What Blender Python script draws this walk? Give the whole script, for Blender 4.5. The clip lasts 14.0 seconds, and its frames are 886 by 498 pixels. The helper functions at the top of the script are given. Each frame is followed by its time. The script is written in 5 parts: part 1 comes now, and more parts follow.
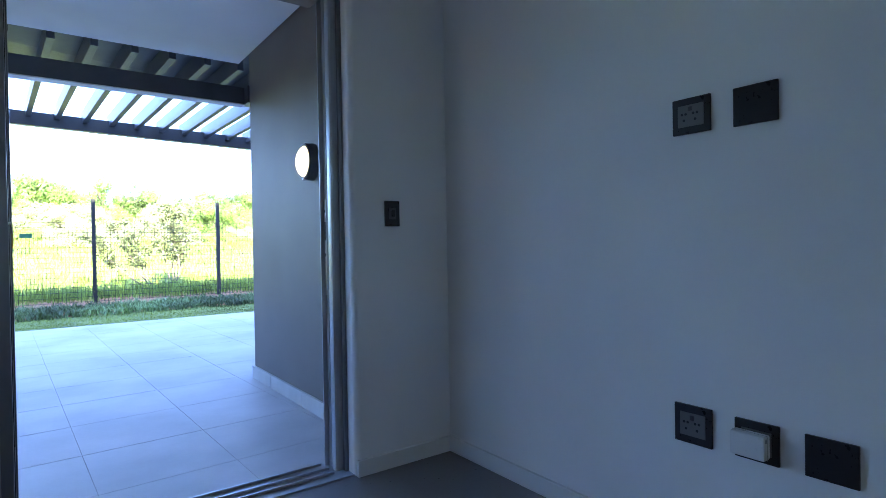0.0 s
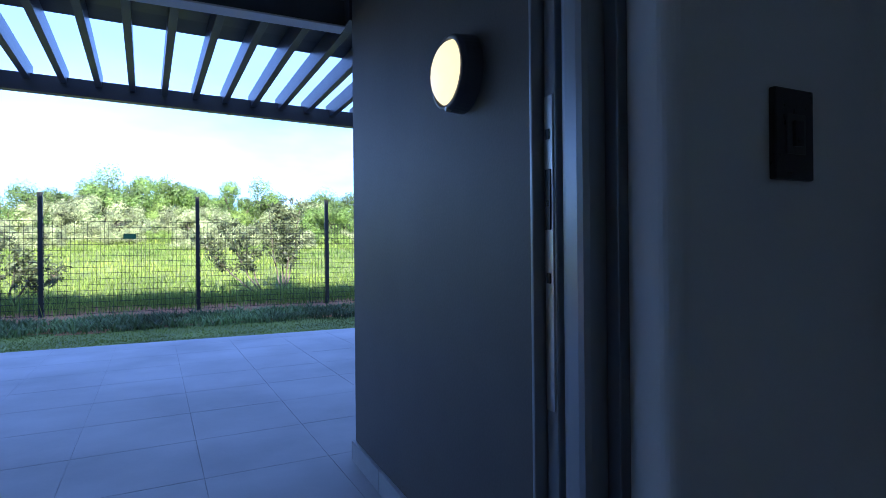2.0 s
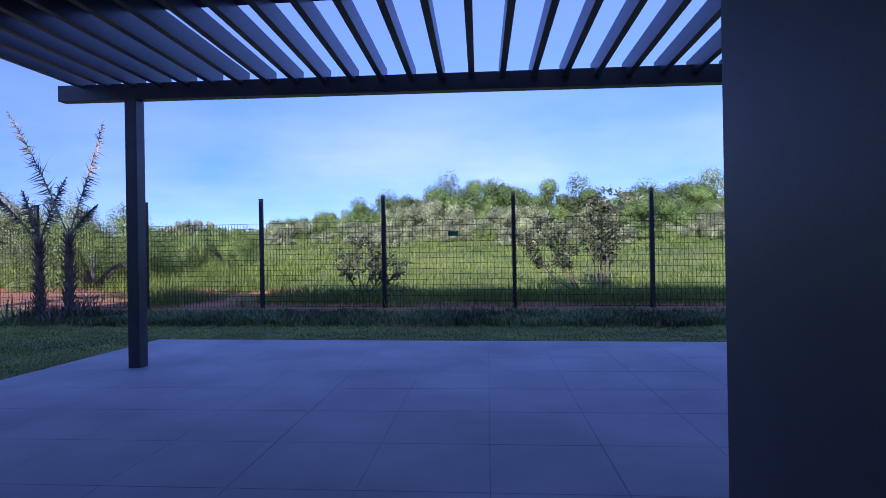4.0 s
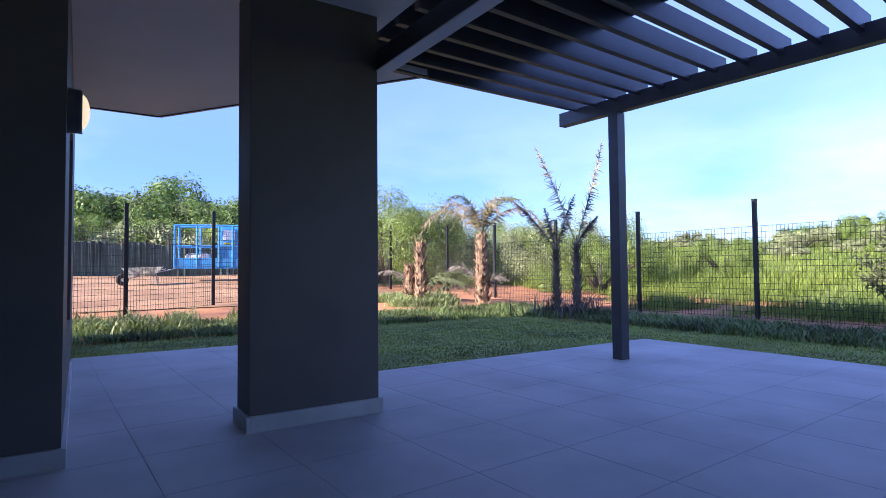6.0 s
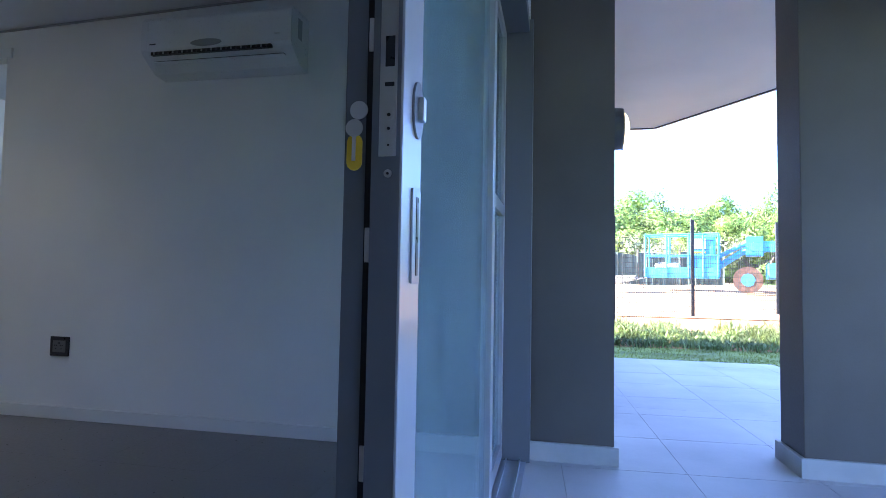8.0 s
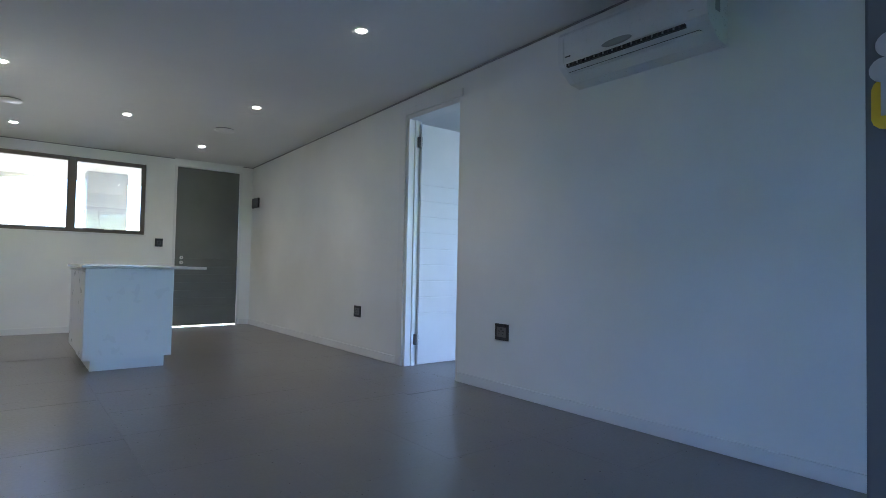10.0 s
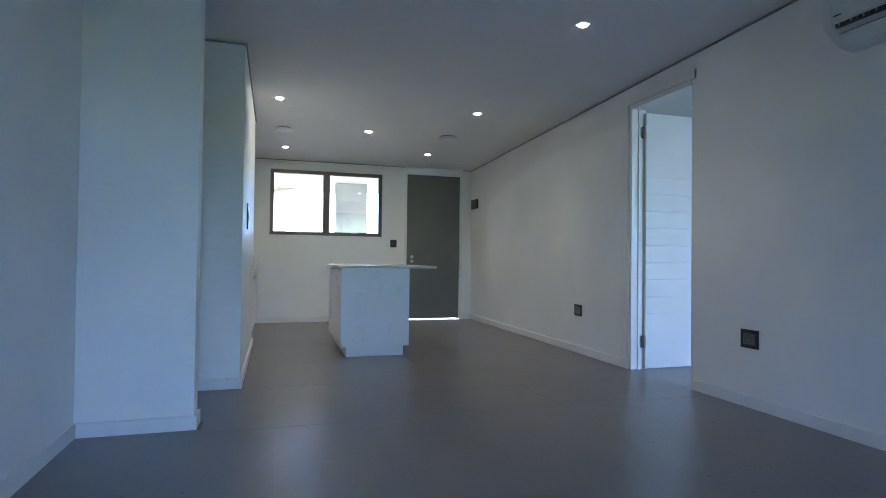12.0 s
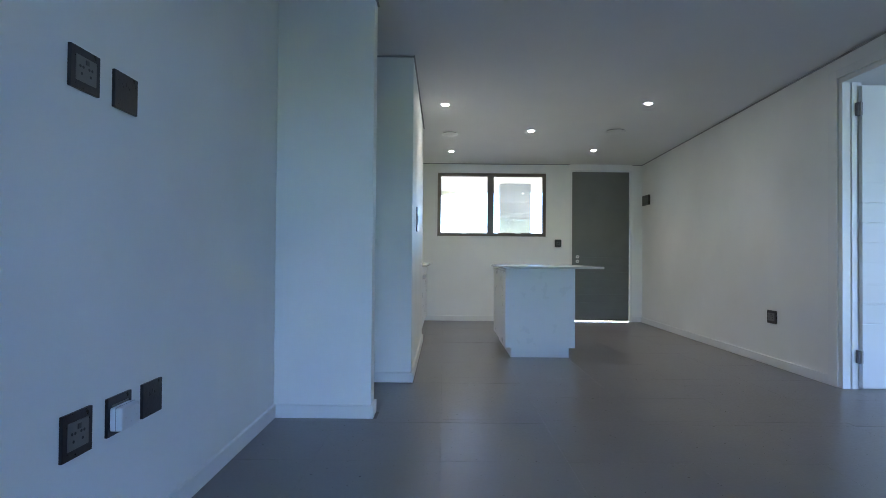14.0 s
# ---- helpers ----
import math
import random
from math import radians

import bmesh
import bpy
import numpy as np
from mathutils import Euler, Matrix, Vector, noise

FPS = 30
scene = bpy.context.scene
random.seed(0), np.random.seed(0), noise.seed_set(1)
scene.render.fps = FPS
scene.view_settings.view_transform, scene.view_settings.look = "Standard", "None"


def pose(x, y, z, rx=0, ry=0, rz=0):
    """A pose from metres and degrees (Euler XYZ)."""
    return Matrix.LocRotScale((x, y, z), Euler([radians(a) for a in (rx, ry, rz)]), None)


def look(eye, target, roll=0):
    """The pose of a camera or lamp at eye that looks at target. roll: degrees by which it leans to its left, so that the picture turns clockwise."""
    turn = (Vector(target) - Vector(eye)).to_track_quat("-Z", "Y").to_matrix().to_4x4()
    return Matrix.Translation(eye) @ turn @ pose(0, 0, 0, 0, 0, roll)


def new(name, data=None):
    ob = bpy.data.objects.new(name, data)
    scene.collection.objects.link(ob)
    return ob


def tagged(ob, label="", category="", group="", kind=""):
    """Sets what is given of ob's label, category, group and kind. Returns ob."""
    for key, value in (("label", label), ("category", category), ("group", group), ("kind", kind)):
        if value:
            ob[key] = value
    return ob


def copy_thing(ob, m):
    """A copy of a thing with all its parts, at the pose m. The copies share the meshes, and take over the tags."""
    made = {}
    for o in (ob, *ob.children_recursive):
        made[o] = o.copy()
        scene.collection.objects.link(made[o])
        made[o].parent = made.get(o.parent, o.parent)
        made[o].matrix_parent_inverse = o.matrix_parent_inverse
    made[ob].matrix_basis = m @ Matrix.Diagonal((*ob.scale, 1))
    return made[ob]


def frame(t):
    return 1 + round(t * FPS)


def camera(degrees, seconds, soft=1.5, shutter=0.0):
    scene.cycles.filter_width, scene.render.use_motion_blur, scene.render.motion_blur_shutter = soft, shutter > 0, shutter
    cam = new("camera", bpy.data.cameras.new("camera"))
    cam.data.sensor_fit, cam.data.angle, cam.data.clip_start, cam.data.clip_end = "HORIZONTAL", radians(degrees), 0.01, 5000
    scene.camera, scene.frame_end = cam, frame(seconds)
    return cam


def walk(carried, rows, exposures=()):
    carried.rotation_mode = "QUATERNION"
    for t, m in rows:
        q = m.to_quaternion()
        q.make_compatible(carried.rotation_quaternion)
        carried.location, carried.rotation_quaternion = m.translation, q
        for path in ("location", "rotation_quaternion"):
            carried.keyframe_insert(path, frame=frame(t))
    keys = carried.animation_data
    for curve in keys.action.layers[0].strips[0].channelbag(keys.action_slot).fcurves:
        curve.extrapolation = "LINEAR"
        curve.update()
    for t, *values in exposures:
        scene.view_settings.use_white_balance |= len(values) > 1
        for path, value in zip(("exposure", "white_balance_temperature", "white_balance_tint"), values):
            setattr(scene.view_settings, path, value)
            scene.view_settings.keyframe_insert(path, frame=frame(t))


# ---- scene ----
# The walk: out of the living room, round on the patio, back to look into the room
cam = camera(77.7, 14.0, 0.8)
PATH = [
    (0, (-0.849, -1.087, 1.094), (0.332, 0.527, 1.074), -1.0),
    (0.5, (-0.67, -0.637, 1.103), (0.382, 1.063, 1.09), -1.1),
    (1, (-0.451, -0.141, 1.114), (0.516, 1.609, 1.104), -0.9),
    (1.5, (-0.309, 0.330, 1.122), (0.570, 2.126, 1.116), -0.65),
    (2, (-0.206, 0.761, 1.092), (0.637, 2.575, 1.094), -0.55),
    (4.5, (0.045, 1.947, 1.081), (-0.667, 3.816, 1.087), -1.1),
    (5, (0.168, 2.046, 0.99), (-0.978, 3.685, 1.026), -1.0),
    (5.5, (0.198, 2.077, 0.946), (-1.24, 3.466, 1.001), -0.9),
    (6, (0.106, 2.005, 0.943), (-1.56, 3.109, 1.018), -0.5),
    (6.5, (0.004, 1.887, 0.949), (-1.85, 2.632, 1.039), 0.2),
    (7, (-0.053, 1.808, 0.958), (-2.015, 2.186, 1.057), 0.3),
    (7.5, (-0.115, 1.709, 0.957), (-2.112, 1.699, 1.065), 0.6),
    (8, (-0.181, 1.645, 0.951), (-2.138, 1.243, 1.052), 1.0),
    (8.5, (-0.226, 1.601, 0.942), (-2.054, 0.795, 1.035), 1.3),
    (9, (-0.236, 1.569, 0.939), (-1.873, 0.424, 1.024), 1.4),
    (11.5, (-0.149, 1.471, 0.976), (-0.897, -0.384, 1.014), 0.7),
    (12, (-0.127, 1.465, 0.977), (-0.709, -0.448, 1.012), 0.7),
    (12.5, (-0.134, 1.457, 0.982), (-0.533, -0.502, 1.014), 0.6),
    (13, (-0.142, 1.45, 0.990), (-0.376, -0.536, 1.018), 0.5),
    (13.5, (-0.148, 1.444, 0.987), (-0.251, -0.553, 1.010), 0.45),
    (14, (-0.138, 1.438, 0.983), (-0.135, -0.562, 1.011), 0.5),
]
walk(cam, [(t, look(eye, target, roll)) for t, eye, target, roll in PATH],
     [(0, 4.05, 5950, 8), (0.5, 3.5, 5950, 8), (1, 3.1, 5950, 8), (1.5, 2.6, 5750, 9), (2, 2.15, 5400, 11), (4.5, 0.65, 5150, 39), (5, 0.85, 5300, 37), (5.5, 1.4, 5800, 31),
      (6, 1.65, 5900, 26), (6.5, 2.25, 6200, 20), (7, 3.2, 6150, 16), (7.5, 3.65, 6050, 14), (8, 4.05, 5950, 13), (9, 4.5, 5900, 10), (11.5, 4.5, 5900, 8), (12, 4.45, 5900, 8), (12.5, 4.4, 5900, 8), (13, 4.52, 5900, 7), (13.5, 4.6, 5900, 7), (14, 4.55, 5900, 7)])

# ---- world, sun ----
SUN_ELEV, SUN_AZ = radians(30), radians(186)   # azimuth of the sun, clockwise from +y
world = bpy.data.worlds.new("world")
scene.world = world
world.use_nodes = True
wn = world.node_tree.nodes
sky = wn.new("ShaderNodeTexSky")
sky.sky_type, sky.sun_disc, sky.sun_elevation, sky.sun_rotation = "NISHITA", False, SUN_ELEV, SUN_AZ
sky.air_density, sky.dust_density, sky.ozone_density = 0.6, 0.0, 2.2
wl = world.node_tree.links
wtc, wno, wsep, wband, wmul, wramp, whsv = (wn.new("ShaderNode" + k) for k in ("TexCoord", "TexNoise", "SeparateXYZ", "MapRange", "Math", "MapRange", "HueSaturation"))
wmap = wn.new("ShaderNodeMapping")
wmap.inputs["Scale"].default_value = (1.0, 1.0, 3.2)
wl.new(wtc.outputs["Generated"], wmap.inputs[0])
wl.new(wmap.outputs[0], wno.inputs["Vector"])
wno.inputs["Scale"].default_value, wno.inputs["Detail"].default_value = 1.7, 7
wl.new(wno.outputs[0], wramp.inputs[0])
wramp.inputs[1].default_value, wramp.inputs[2].default_value = 0.48, 0.78
wl.new(wtc.outputs["Generated"], wsep.inputs[0])
wl.new(wsep.outputs[2], wband.inputs[0])
wband.inputs[1].default_value, wband.inputs[2].default_value, wband.inputs[3].default_value, wband.inputs[4].default_value = 0.10, 0.34, 1.0, 0.0
wmul.operation = "MULTIPLY"
wl.new(wramp.outputs[0], wmul.inputs[0])
wl.new(wband.outputs[0], wmul.inputs[1])
whsv.inputs["Saturation"].default_value, whsv.inputs["Value"].default_value = 0.55, 1.05
wl.new(wmul.outputs[0], whsv.inputs["Fac"])
wdeep = wn.new("ShaderNodeHueSaturation")
wdeep.inputs["Hue"].default_value = 0.512
wdim, wsat = wn.new("ShaderNodeMapRange"), wn.new("ShaderNodeMapRange")   # clear air: the horizon is less bright than the model makes it
for k, lo, hi in ((wdim, 0.49, 1.24), (wsat, 1.22, 1.0)):
    k.interpolation_type = "SMOOTHSTEP"
    k.inputs[1].default_value, k.inputs[2].default_value, k.inputs[3].default_value, k.inputs[4].default_value = 0.0, 0.48, lo, hi
    wl.new(wsep.outputs[2], k.inputs[0])
wl.new(wdim.outputs[0], wdeep.inputs["Value"])
wl.new(wsat.outputs[0], wdeep.inputs["Saturation"])
wl.new(sky.outputs[0], wdeep.inputs["Color"])
wl.new(wdeep.outputs[0], whsv.inputs["Color"])
wl.new(whsv.outputs[0], wn["Background"].inputs[0])
wn["Background"].inputs[1].default_value = 0.15
sun_data = bpy.data.lights.new("sun", "SUN")
sun_data.energy, sun_data.angle, sun_data.color = 4.7, radians(0.55), (1.0, 0.90, 0.74)
sun_dir = Vector((math.sin(SUN_AZ) * math.cos(SUN_ELEV), math.cos(SUN_AZ) * math.cos(SUN_ELEV), math.sin(SUN_ELEV)))
sun = new("sun", sun_data)
sun.matrix_world = look(sun_dir * 60, (0, 0, 0))

# light of the ceiling downlights; area lamp added for an unseen bedroom window
def ceil_z(y):
    """Height of the ceiling, which falls a little from the sliding door to the back wall."""
    return 2.43 + 0.032 * (y + 7.055)


DOWNLIGHTS = [(-2.12, -1.85), (-0.14, -4.11), (-2.16, -4.02), (-1.17, -5.1), (-0.23, -6.22), (-2.18, -6.09)]
for x, y in DOWNLIGHTS:
    ld = bpy.data.lights.new("downlight_beam", "SPOT")
    ld.energy, ld.color, ld.spot_size, ld.spot_blend, ld.shadow_soft_size = 1.1, (1.0, 0.88, 0.70), radians(120), 0.8, 0.03
    new("downlight_beam", ld).matrix_world = look((x, y, ceil_z(y) - 0.015), (x, y, 0))
ld = bpy.data.lights.new("bedroom_sky_fill", "AREA")
ld.energy, ld.color, ld.shape, ld.size, ld.size_y = 2.6, (0.62, 0.80, 1.0), "RECTANGLE", 1.8, 1.6
new("bedroom_sky_fill", ld).matrix_world = look((-5.25, 1.80, 1.35), (-5.25, -3, 1.0))

# ---- materials ----
def mat(name, color, rough=0.6, metal=0.0, var=0.12, scale=3.0, fine=60.0, bump=0.15, spec=0.5, tint=None, rand=0.0, island=0.0, coat=0.0, rv=0.08, world_grain=False, leafy=0.0):
    """A surface with large patches and fine grain; tint: the colour of its stains or patches."""
    m = bpy.data.materials.new(name)
    m.use_nodes = True
    nt = m.node_tree
    n, l = nt.nodes, nt.links
    b = n["Principled BSDF"]
    tc = n.new("ShaderNodeTexCoord")
    where = n.new("ShaderNodeNewGeometry").outputs["Position"] if world_grain else tc.outputs["Object"]
    big, small = n.new("ShaderNodeTexNoise"), n.new("ShaderNodeTexNoise")
    big.inputs["Scale"].default_value, small.inputs["Scale"].default_value = scale, fine
    big.inputs["Detail"].default_value = 5
    for k in (big, small):
        l.new(where, k.inputs["Vector"])
    mix = n.new("ShaderNodeMix")
    mix.data_type = "RGBA"
    dark = tint or tuple(c * (1 - var * 2) for c in color)
    light = tuple(min(1, c * (1 + var)) for c in color)
    mix.inputs[6].default_value, mix.inputs[7].default_value = (*dark, 1), (*light, 1)
    ramp = n.new("ShaderNodeMapRange")
    ramp.inputs[1].default_value, ramp.inputs[2].default_value = 0.3, 0.68
    l.new(big.outputs[0], ramp.inputs[0])
    l.new(ramp.outputs[0], mix.inputs[0])
    out = mix.outputs[2]
    if rand or island:
        hsv = n.new("ShaderNodeHueSaturation")
        src = n.new("ShaderNodeNewGeometry").outputs["Random Per Island"] if island else n.new("ShaderNodeObjectInfo").outputs["Random"]
        mr = n.new("ShaderNodeMapRange")
        mr.inputs[3].default_value, mr.inputs[4].default_value = 1 - (rand or island), 1 + (rand or island)
        l.new(src, mr.inputs[0])
        l.new(mr.outputs[0], hsv.inputs["Value"])
        l.new(out, hsv.inputs["Color"])
        out = hsv.outputs[0]
    l.new(out, b.inputs["Base Color"])
    rr = n.new("ShaderNodeMapRange")
    rr.inputs[3].default_value, rr.inputs[4].default_value = max(0.02, rough - rv), min(1, rough + rv)
    l.new(small.outputs[0], rr.inputs[0])
    l.new(rr.outputs[0], b.inputs["Roughness"])
    b.inputs["Metallic"].default_value, b.inputs["Specular IOR Level"].default_value = metal, spec
    b.inputs["Coat Weight"].default_value = coat
    if bump:
        bp = n.new("ShaderNodeBump")
        bp.inputs["Strength"].default_value, bp.inputs["Distance"].default_value = bump, 0.004
        l.new(small.outputs[0], bp.inputs["Height"])
        l.new(bp.outputs[0], b.inputs["Normal"])
    if leafy:   # thin leaves pass on some of the light that falls on their far side
        tl, mx = n.new("ShaderNodeBsdfTranslucent"), n.new("ShaderNodeMixShader")
        mx.inputs[0].default_value = leafy
        l.new(out, tl.inputs["Color"])
        l.new(b.outputs[0], mx.inputs[1])
        l.new(tl.outputs[0], mx.inputs[2])
        l.new(mx.outputs[0], n["Material Output"].inputs[0])
    return m


def glow(name, color, strength):
    m = bpy.data.materials.new(name)
    m.use_nodes = True
    b = m.node_tree.nodes["Principled BSDF"]
    b.inputs["Base Color"].default_value = (0.8, 0.8, 0.78, 1)
    b.inputs["Emission Color"].default_value = (*color, 1)
    b.inputs["Emission Strength"].default_value = strength
    return m


def glass(name, tint, rough=0.0, sheen=0.0):
    """A thin pane: clear, with a mirror gloss at grazing angles."""
    m = bpy.data.materials.new(name)
    m.use_nodes = True
    n, l = m.node_tree.nodes, m.node_tree.links
    n.remove(n["Principled BSDF"])
    tr, gl, mx, fr = n.new("ShaderNodeBsdfTransparent"), n.new("ShaderNodeBsdfGlossy"), n.new("ShaderNodeMixShader"), n.new("ShaderNodeFresnel")
    tr.inputs[0].default_value = (*tint, 1)
    gl.inputs["Roughness"].default_value = rough
    fr.inputs[0].default_value = 2.0
    l.new(fr.outputs[0], mx.inputs[0])
    l.new(tr.outputs[0], mx.inputs[1])
    l.new(gl.outputs[0], mx.inputs[2])
    out = mx.outputs[0]
    if sheen:   # a streaked teal film that paints in the pane's reflections
        tc, wave, dd, m2 = n.new("ShaderNodeTexCoord"), n.new("ShaderNodeTexNoise"), n.new("ShaderNodeBsdfDiffuse"), n.new("ShaderNodeMixShader")
        mp, mr = n.new("ShaderNodeMapping"), n.new("ShaderNodeMapRange")
        mp.inputs["Scale"].default_value = (9, 9, 0.7)
        l.new(tc.outputs["Object"], mp.inputs[0])
        l.new(mp.outputs[0], wave.inputs["Vector"])
        dd.inputs[0].default_value = (0.55, 0.72, 0.75, 1)
        mr.inputs[1].default_value, mr.inputs[2].default_value, mr.inputs[3].default_value, mr.inputs[4].default_value = 0.35, 0.7, sheen * 0.4, sheen * 2.0
        l.new(wave.outputs[0], mr.inputs[0])
        l.new(mr.outputs[0], m2.inputs[0])
        l.new(out, m2.inputs[1])
        l.new(dd.outputs[0], m2.inputs[2])
        out = m2.outputs[0]
    l.new(out, n["Material Output"].inputs[0])
    return m


PLASTER = mat("white_wall_paint", (0.84, 0.84, 0.82), 0.55, var=0.03, scale=1.2, fine=140, bump=0.12)
CEILING = mat("ceiling_paint", (0.80, 0.80, 0.79), 0.7, var=0.02, scale=0.8, fine=90, bump=0.05)
SOFFIT = mat("soffit_paint", (0.74, 0.72, 0.69), 0.75, var=0.05, scale=0.9, fine=70, bump=0.1)
TRIM = mat("white_trim_paint", (0.80, 0.80, 0.79), 0.35, var=0.03, scale=2, fine=40, bump=0.03)
DARKWALL = mat("charcoal_wall_paint", (0.100, 0.088, 0.077), 0.55, var=0.10, scale=1.6, fine=110, bump=0.12)
PERGOLA = mat("charcoal_steel_paint", (0.062, 0.064, 0.072), 0.38, var=0.12, scale=5, fine=80, bump=0.08)
SHADOWGAP = mat("shadow_gap", (0.36, 0.36, 0.36), 0.8, var=0.05)
FLOORTILE = mat("grey_floor_tile", (0.175, 0.165, 0.165), 0.31, var=0.05, scale=1.5, fine=50, bump=0.02, rand=0.012, world_grain=True)
GROUT = mat("grey_grout", (0.15, 0.145, 0.14), 0.6, var=0.10, scale=9)
PATIOTILE = mat("pale_grey_patio_tile", (0.44, 0.43, 0.42), 0.58, var=0.12, scale=1.1, fine=45, bump=0.08, rand=0.012, spec=0.3, world_grain=True)
PATIOSKIRT = mat("grey_tile_skirting", (0.42, 0.42, 0.41), 0.5, var=0.08, scale=4, rand=0.05)
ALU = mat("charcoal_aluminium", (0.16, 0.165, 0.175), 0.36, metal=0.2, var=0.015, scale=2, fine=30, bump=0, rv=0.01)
# paler copy of ALU; puts the sky's reflection into the leaf's colour
ALULIGHT = mat("aluminium_lit_face", (0.40, 0.41, 0.43), 0.30, metal=0.35, var=0.012, scale=2, fine=30, bump=0, rv=0.01)
BRONZE = mat("bronze_aluminium", (0.17, 0.145, 0.125), 0.4, metal=0.3, var=0.06)
STEEL = mat("brushed_steel", (0.66, 0.65, 0.63), 0.3, metal=1.0, var=0.02, scale=4, fine=40, bump=0, rv=0.02)
BLACK = mat("black_plastic", (0.022, 0.022, 0.024), 0.3, var=0.1, scale=8)
DARKGREY = mat("dark_grey_plastic", (0.07, 0.07, 0.072), 0.4, var=0.1, scale=8)
SOCKETGREY = mat("grey_socket_face", (0.16, 0.155, 0.15), 0.4, var=0.06)
RUBBER = mat("black_rubber", (0.015, 0.015, 0.015), 0.8)
WHITEPLASTIC = mat("white_plastic", (0.78, 0.78, 0.77), 0.3, var=0.02, scale=4, bump=0.02)
GREYPLASTIC = mat("grey_plastic", (0.33, 0.34, 0.34), 0.4, var=0.05)
DOORGREY = mat("grey_door_paint", (0.155, 0.165, 0.155), 0.42, var=0.05, scale=3, fine=60, bump=0.06)
DOORWHITE = mat("white_door_paint", (0.78, 0.79, 0.80), 0.35, var=0.02, scale=3, fine=50, bump=0.04)
ISLANDWHITE = mat("white_melamine", (0.78, 0.79, 0.79), 0.3, var=0.015, scale=1.5, fine=10, bump=0)
COUNTERTOP = mat("pale_stone_top", (0.66, 0.66, 0.65), 0.22, var=0.06, scale=14, fine=150, bump=0.03)
YELLOW = mat("yellow_plastic_tag", (0.75, 0.50, 0.03), 0.35, var=0.05)
GLASS = glass("clear_glass", (0.80, 0.92, 0.93), sheen=0.09)
WINGLASS = glass("window_glass", (0.93, 0.96, 0.96))
LAMPGLOW = glow("warm_lamp_glow", (1.0, 0.78, 0.38), 0.30)
DOWNGLOW = glow("downlight_glow", (1.0, 0.93, 0.82), 8.0)
LAWN = mat("lawn_soil", (0.21, 0.25, 0.05), 0.9, var=0.3, scale=1.2, fine=55, bump=0.8, tint=(0.13, 0.16, 0.05))
BLADE = mat("lawn_grass", (0.26, 0.31, 0.06), 0.7, var=0.3, scale=0.7, island=0.3, bump=0, leafy=0.3)
TALLGRASS = mat("field_grass", (0.22, 0.275, 0.045), 0.75, var=0.35, scale=0.35, island=0.45, bump=0, tint=(0.11, 0.18, 0.03), leafy=0.35)
BEDLEAF = mat("border_leaves", (0.19, 0.26, 0.085), 0.55, var=0.35, scale=0.8, island=0.45, bump=0, leafy=0.3)
TUFT = mat("strappy_tuft_leaves", (0.25, 0.31, 0.11), 0.55, var=0.3, scale=0.8, island=0.4, bump=0, leafy=0.3)
SITESOIL = mat("tan_site_earth", (0.31, 0.18, 0.085), 0.95, var=0.3, scale=0.7, fine=10, bump=1.0, tint=(0.22, 0.115, 0.05))
SOIL = mat("red_soil", (0.42, 0.185, 0.07), 0.95, var=0.25, scale=0.9, fine=14, bump=0.9, tint=(0.26, 0.11, 0.05))
SAPLEAF = mat("grey_green_leaves", (0.13, 0.155, 0.065), 0.5, var=0.3, scale=0.6, island=0.5, bump=0, leafy=0.3)
LEAF_A = mat("dark_green_leaves", (0.15, 0.235, 0.045), 0.6, var=0.42, scale=1.6, island=0.5, bump=0, leafy=0.25)
LEAF_B = mat("silvery_green_leaves", (0.33, 0.37, 0.165), 0.55, var=0.42, scale=1.6, island=0.5, bump=0, leafy=0.25)
LEAF_C = mat("bright_green_leaves", (0.21, 0.30, 0.055), 0.6, var=0.42, scale=1.6, island=0.45, bump=0, leafy=0.25)
BARK = mat("grey_brown_bark", (0.13, 0.10, 0.075), 0.9, var=0.3, scale=6, fine=40, bump=0.9)
PALMBARK = mat("fibrous_palm_trunk", (0.26, 0.165, 0.095), 0.95, var=0.45, scale=9, fine=60, bump=1.0, island=0.45)
DRYFROND = mat("dry_palm_frond", (0.34, 0.29, 0.18), 0.8, var=0.25, scale=3, island=0.4, bump=0, leafy=0.25)
GREENFROND = mat("green_palm_frond", (0.15, 0.18, 0.07), 0.7, var=0.25, scale=3, island=0.35, bump=0, leafy=0.25)
DARKFROND = mat("grey_brown_palm_frond", (0.17, 0.145, 0.115), 0.8, var=0.25, scale=3, island=0.35, bump=0)
FENCE = mat("charcoal_fence_coating", (0.012, 0.013, 0.014), 0.5, var=0.1, scale=4)
BLUE = mat("blue_machine_paint", (0.05, 0.30, 0.64), 0.4, var=0.12, scale=3, fine=30, bump=0.05)
TYRE = mat("dusty_tyre", (0.11, 0.06, 0.045), 0.9, var=0.3, scale=8)
GREENSIGN = mat("green_sign", (0.03, 0.12, 0.05), 0.5)
SHADENET = mat("dark_green_shade_net", (0.05, 0.085, 0.07), 0.85, var=0.25, scale=1.2, fine=90, bump=0.4)
BARROW = mat("worn_barrow_paint", (0.50, 0.51, 0.46), 0.6, var=0.3, scale=6)
SACK = mat("pale_woven_sack", (0.66, 0.64, 0.58), 0.8, var=0.15, scale=5)
CONCRETE = mat("grey_concrete", (0.36, 0.35, 0.33), 0.85, var=0.15, scale=2, fine=60, bump=0.4)
PAVING = mat("grey_brown_paving", (0.10, 0.09, 0.08), 0.85, var=0.2, scale=3, fine=40, bump=0.4)
PALEWALL = mat("cream_outside_wall", (0.62, 0.58, 0.50), 0.8, var=0.06, scale=1)
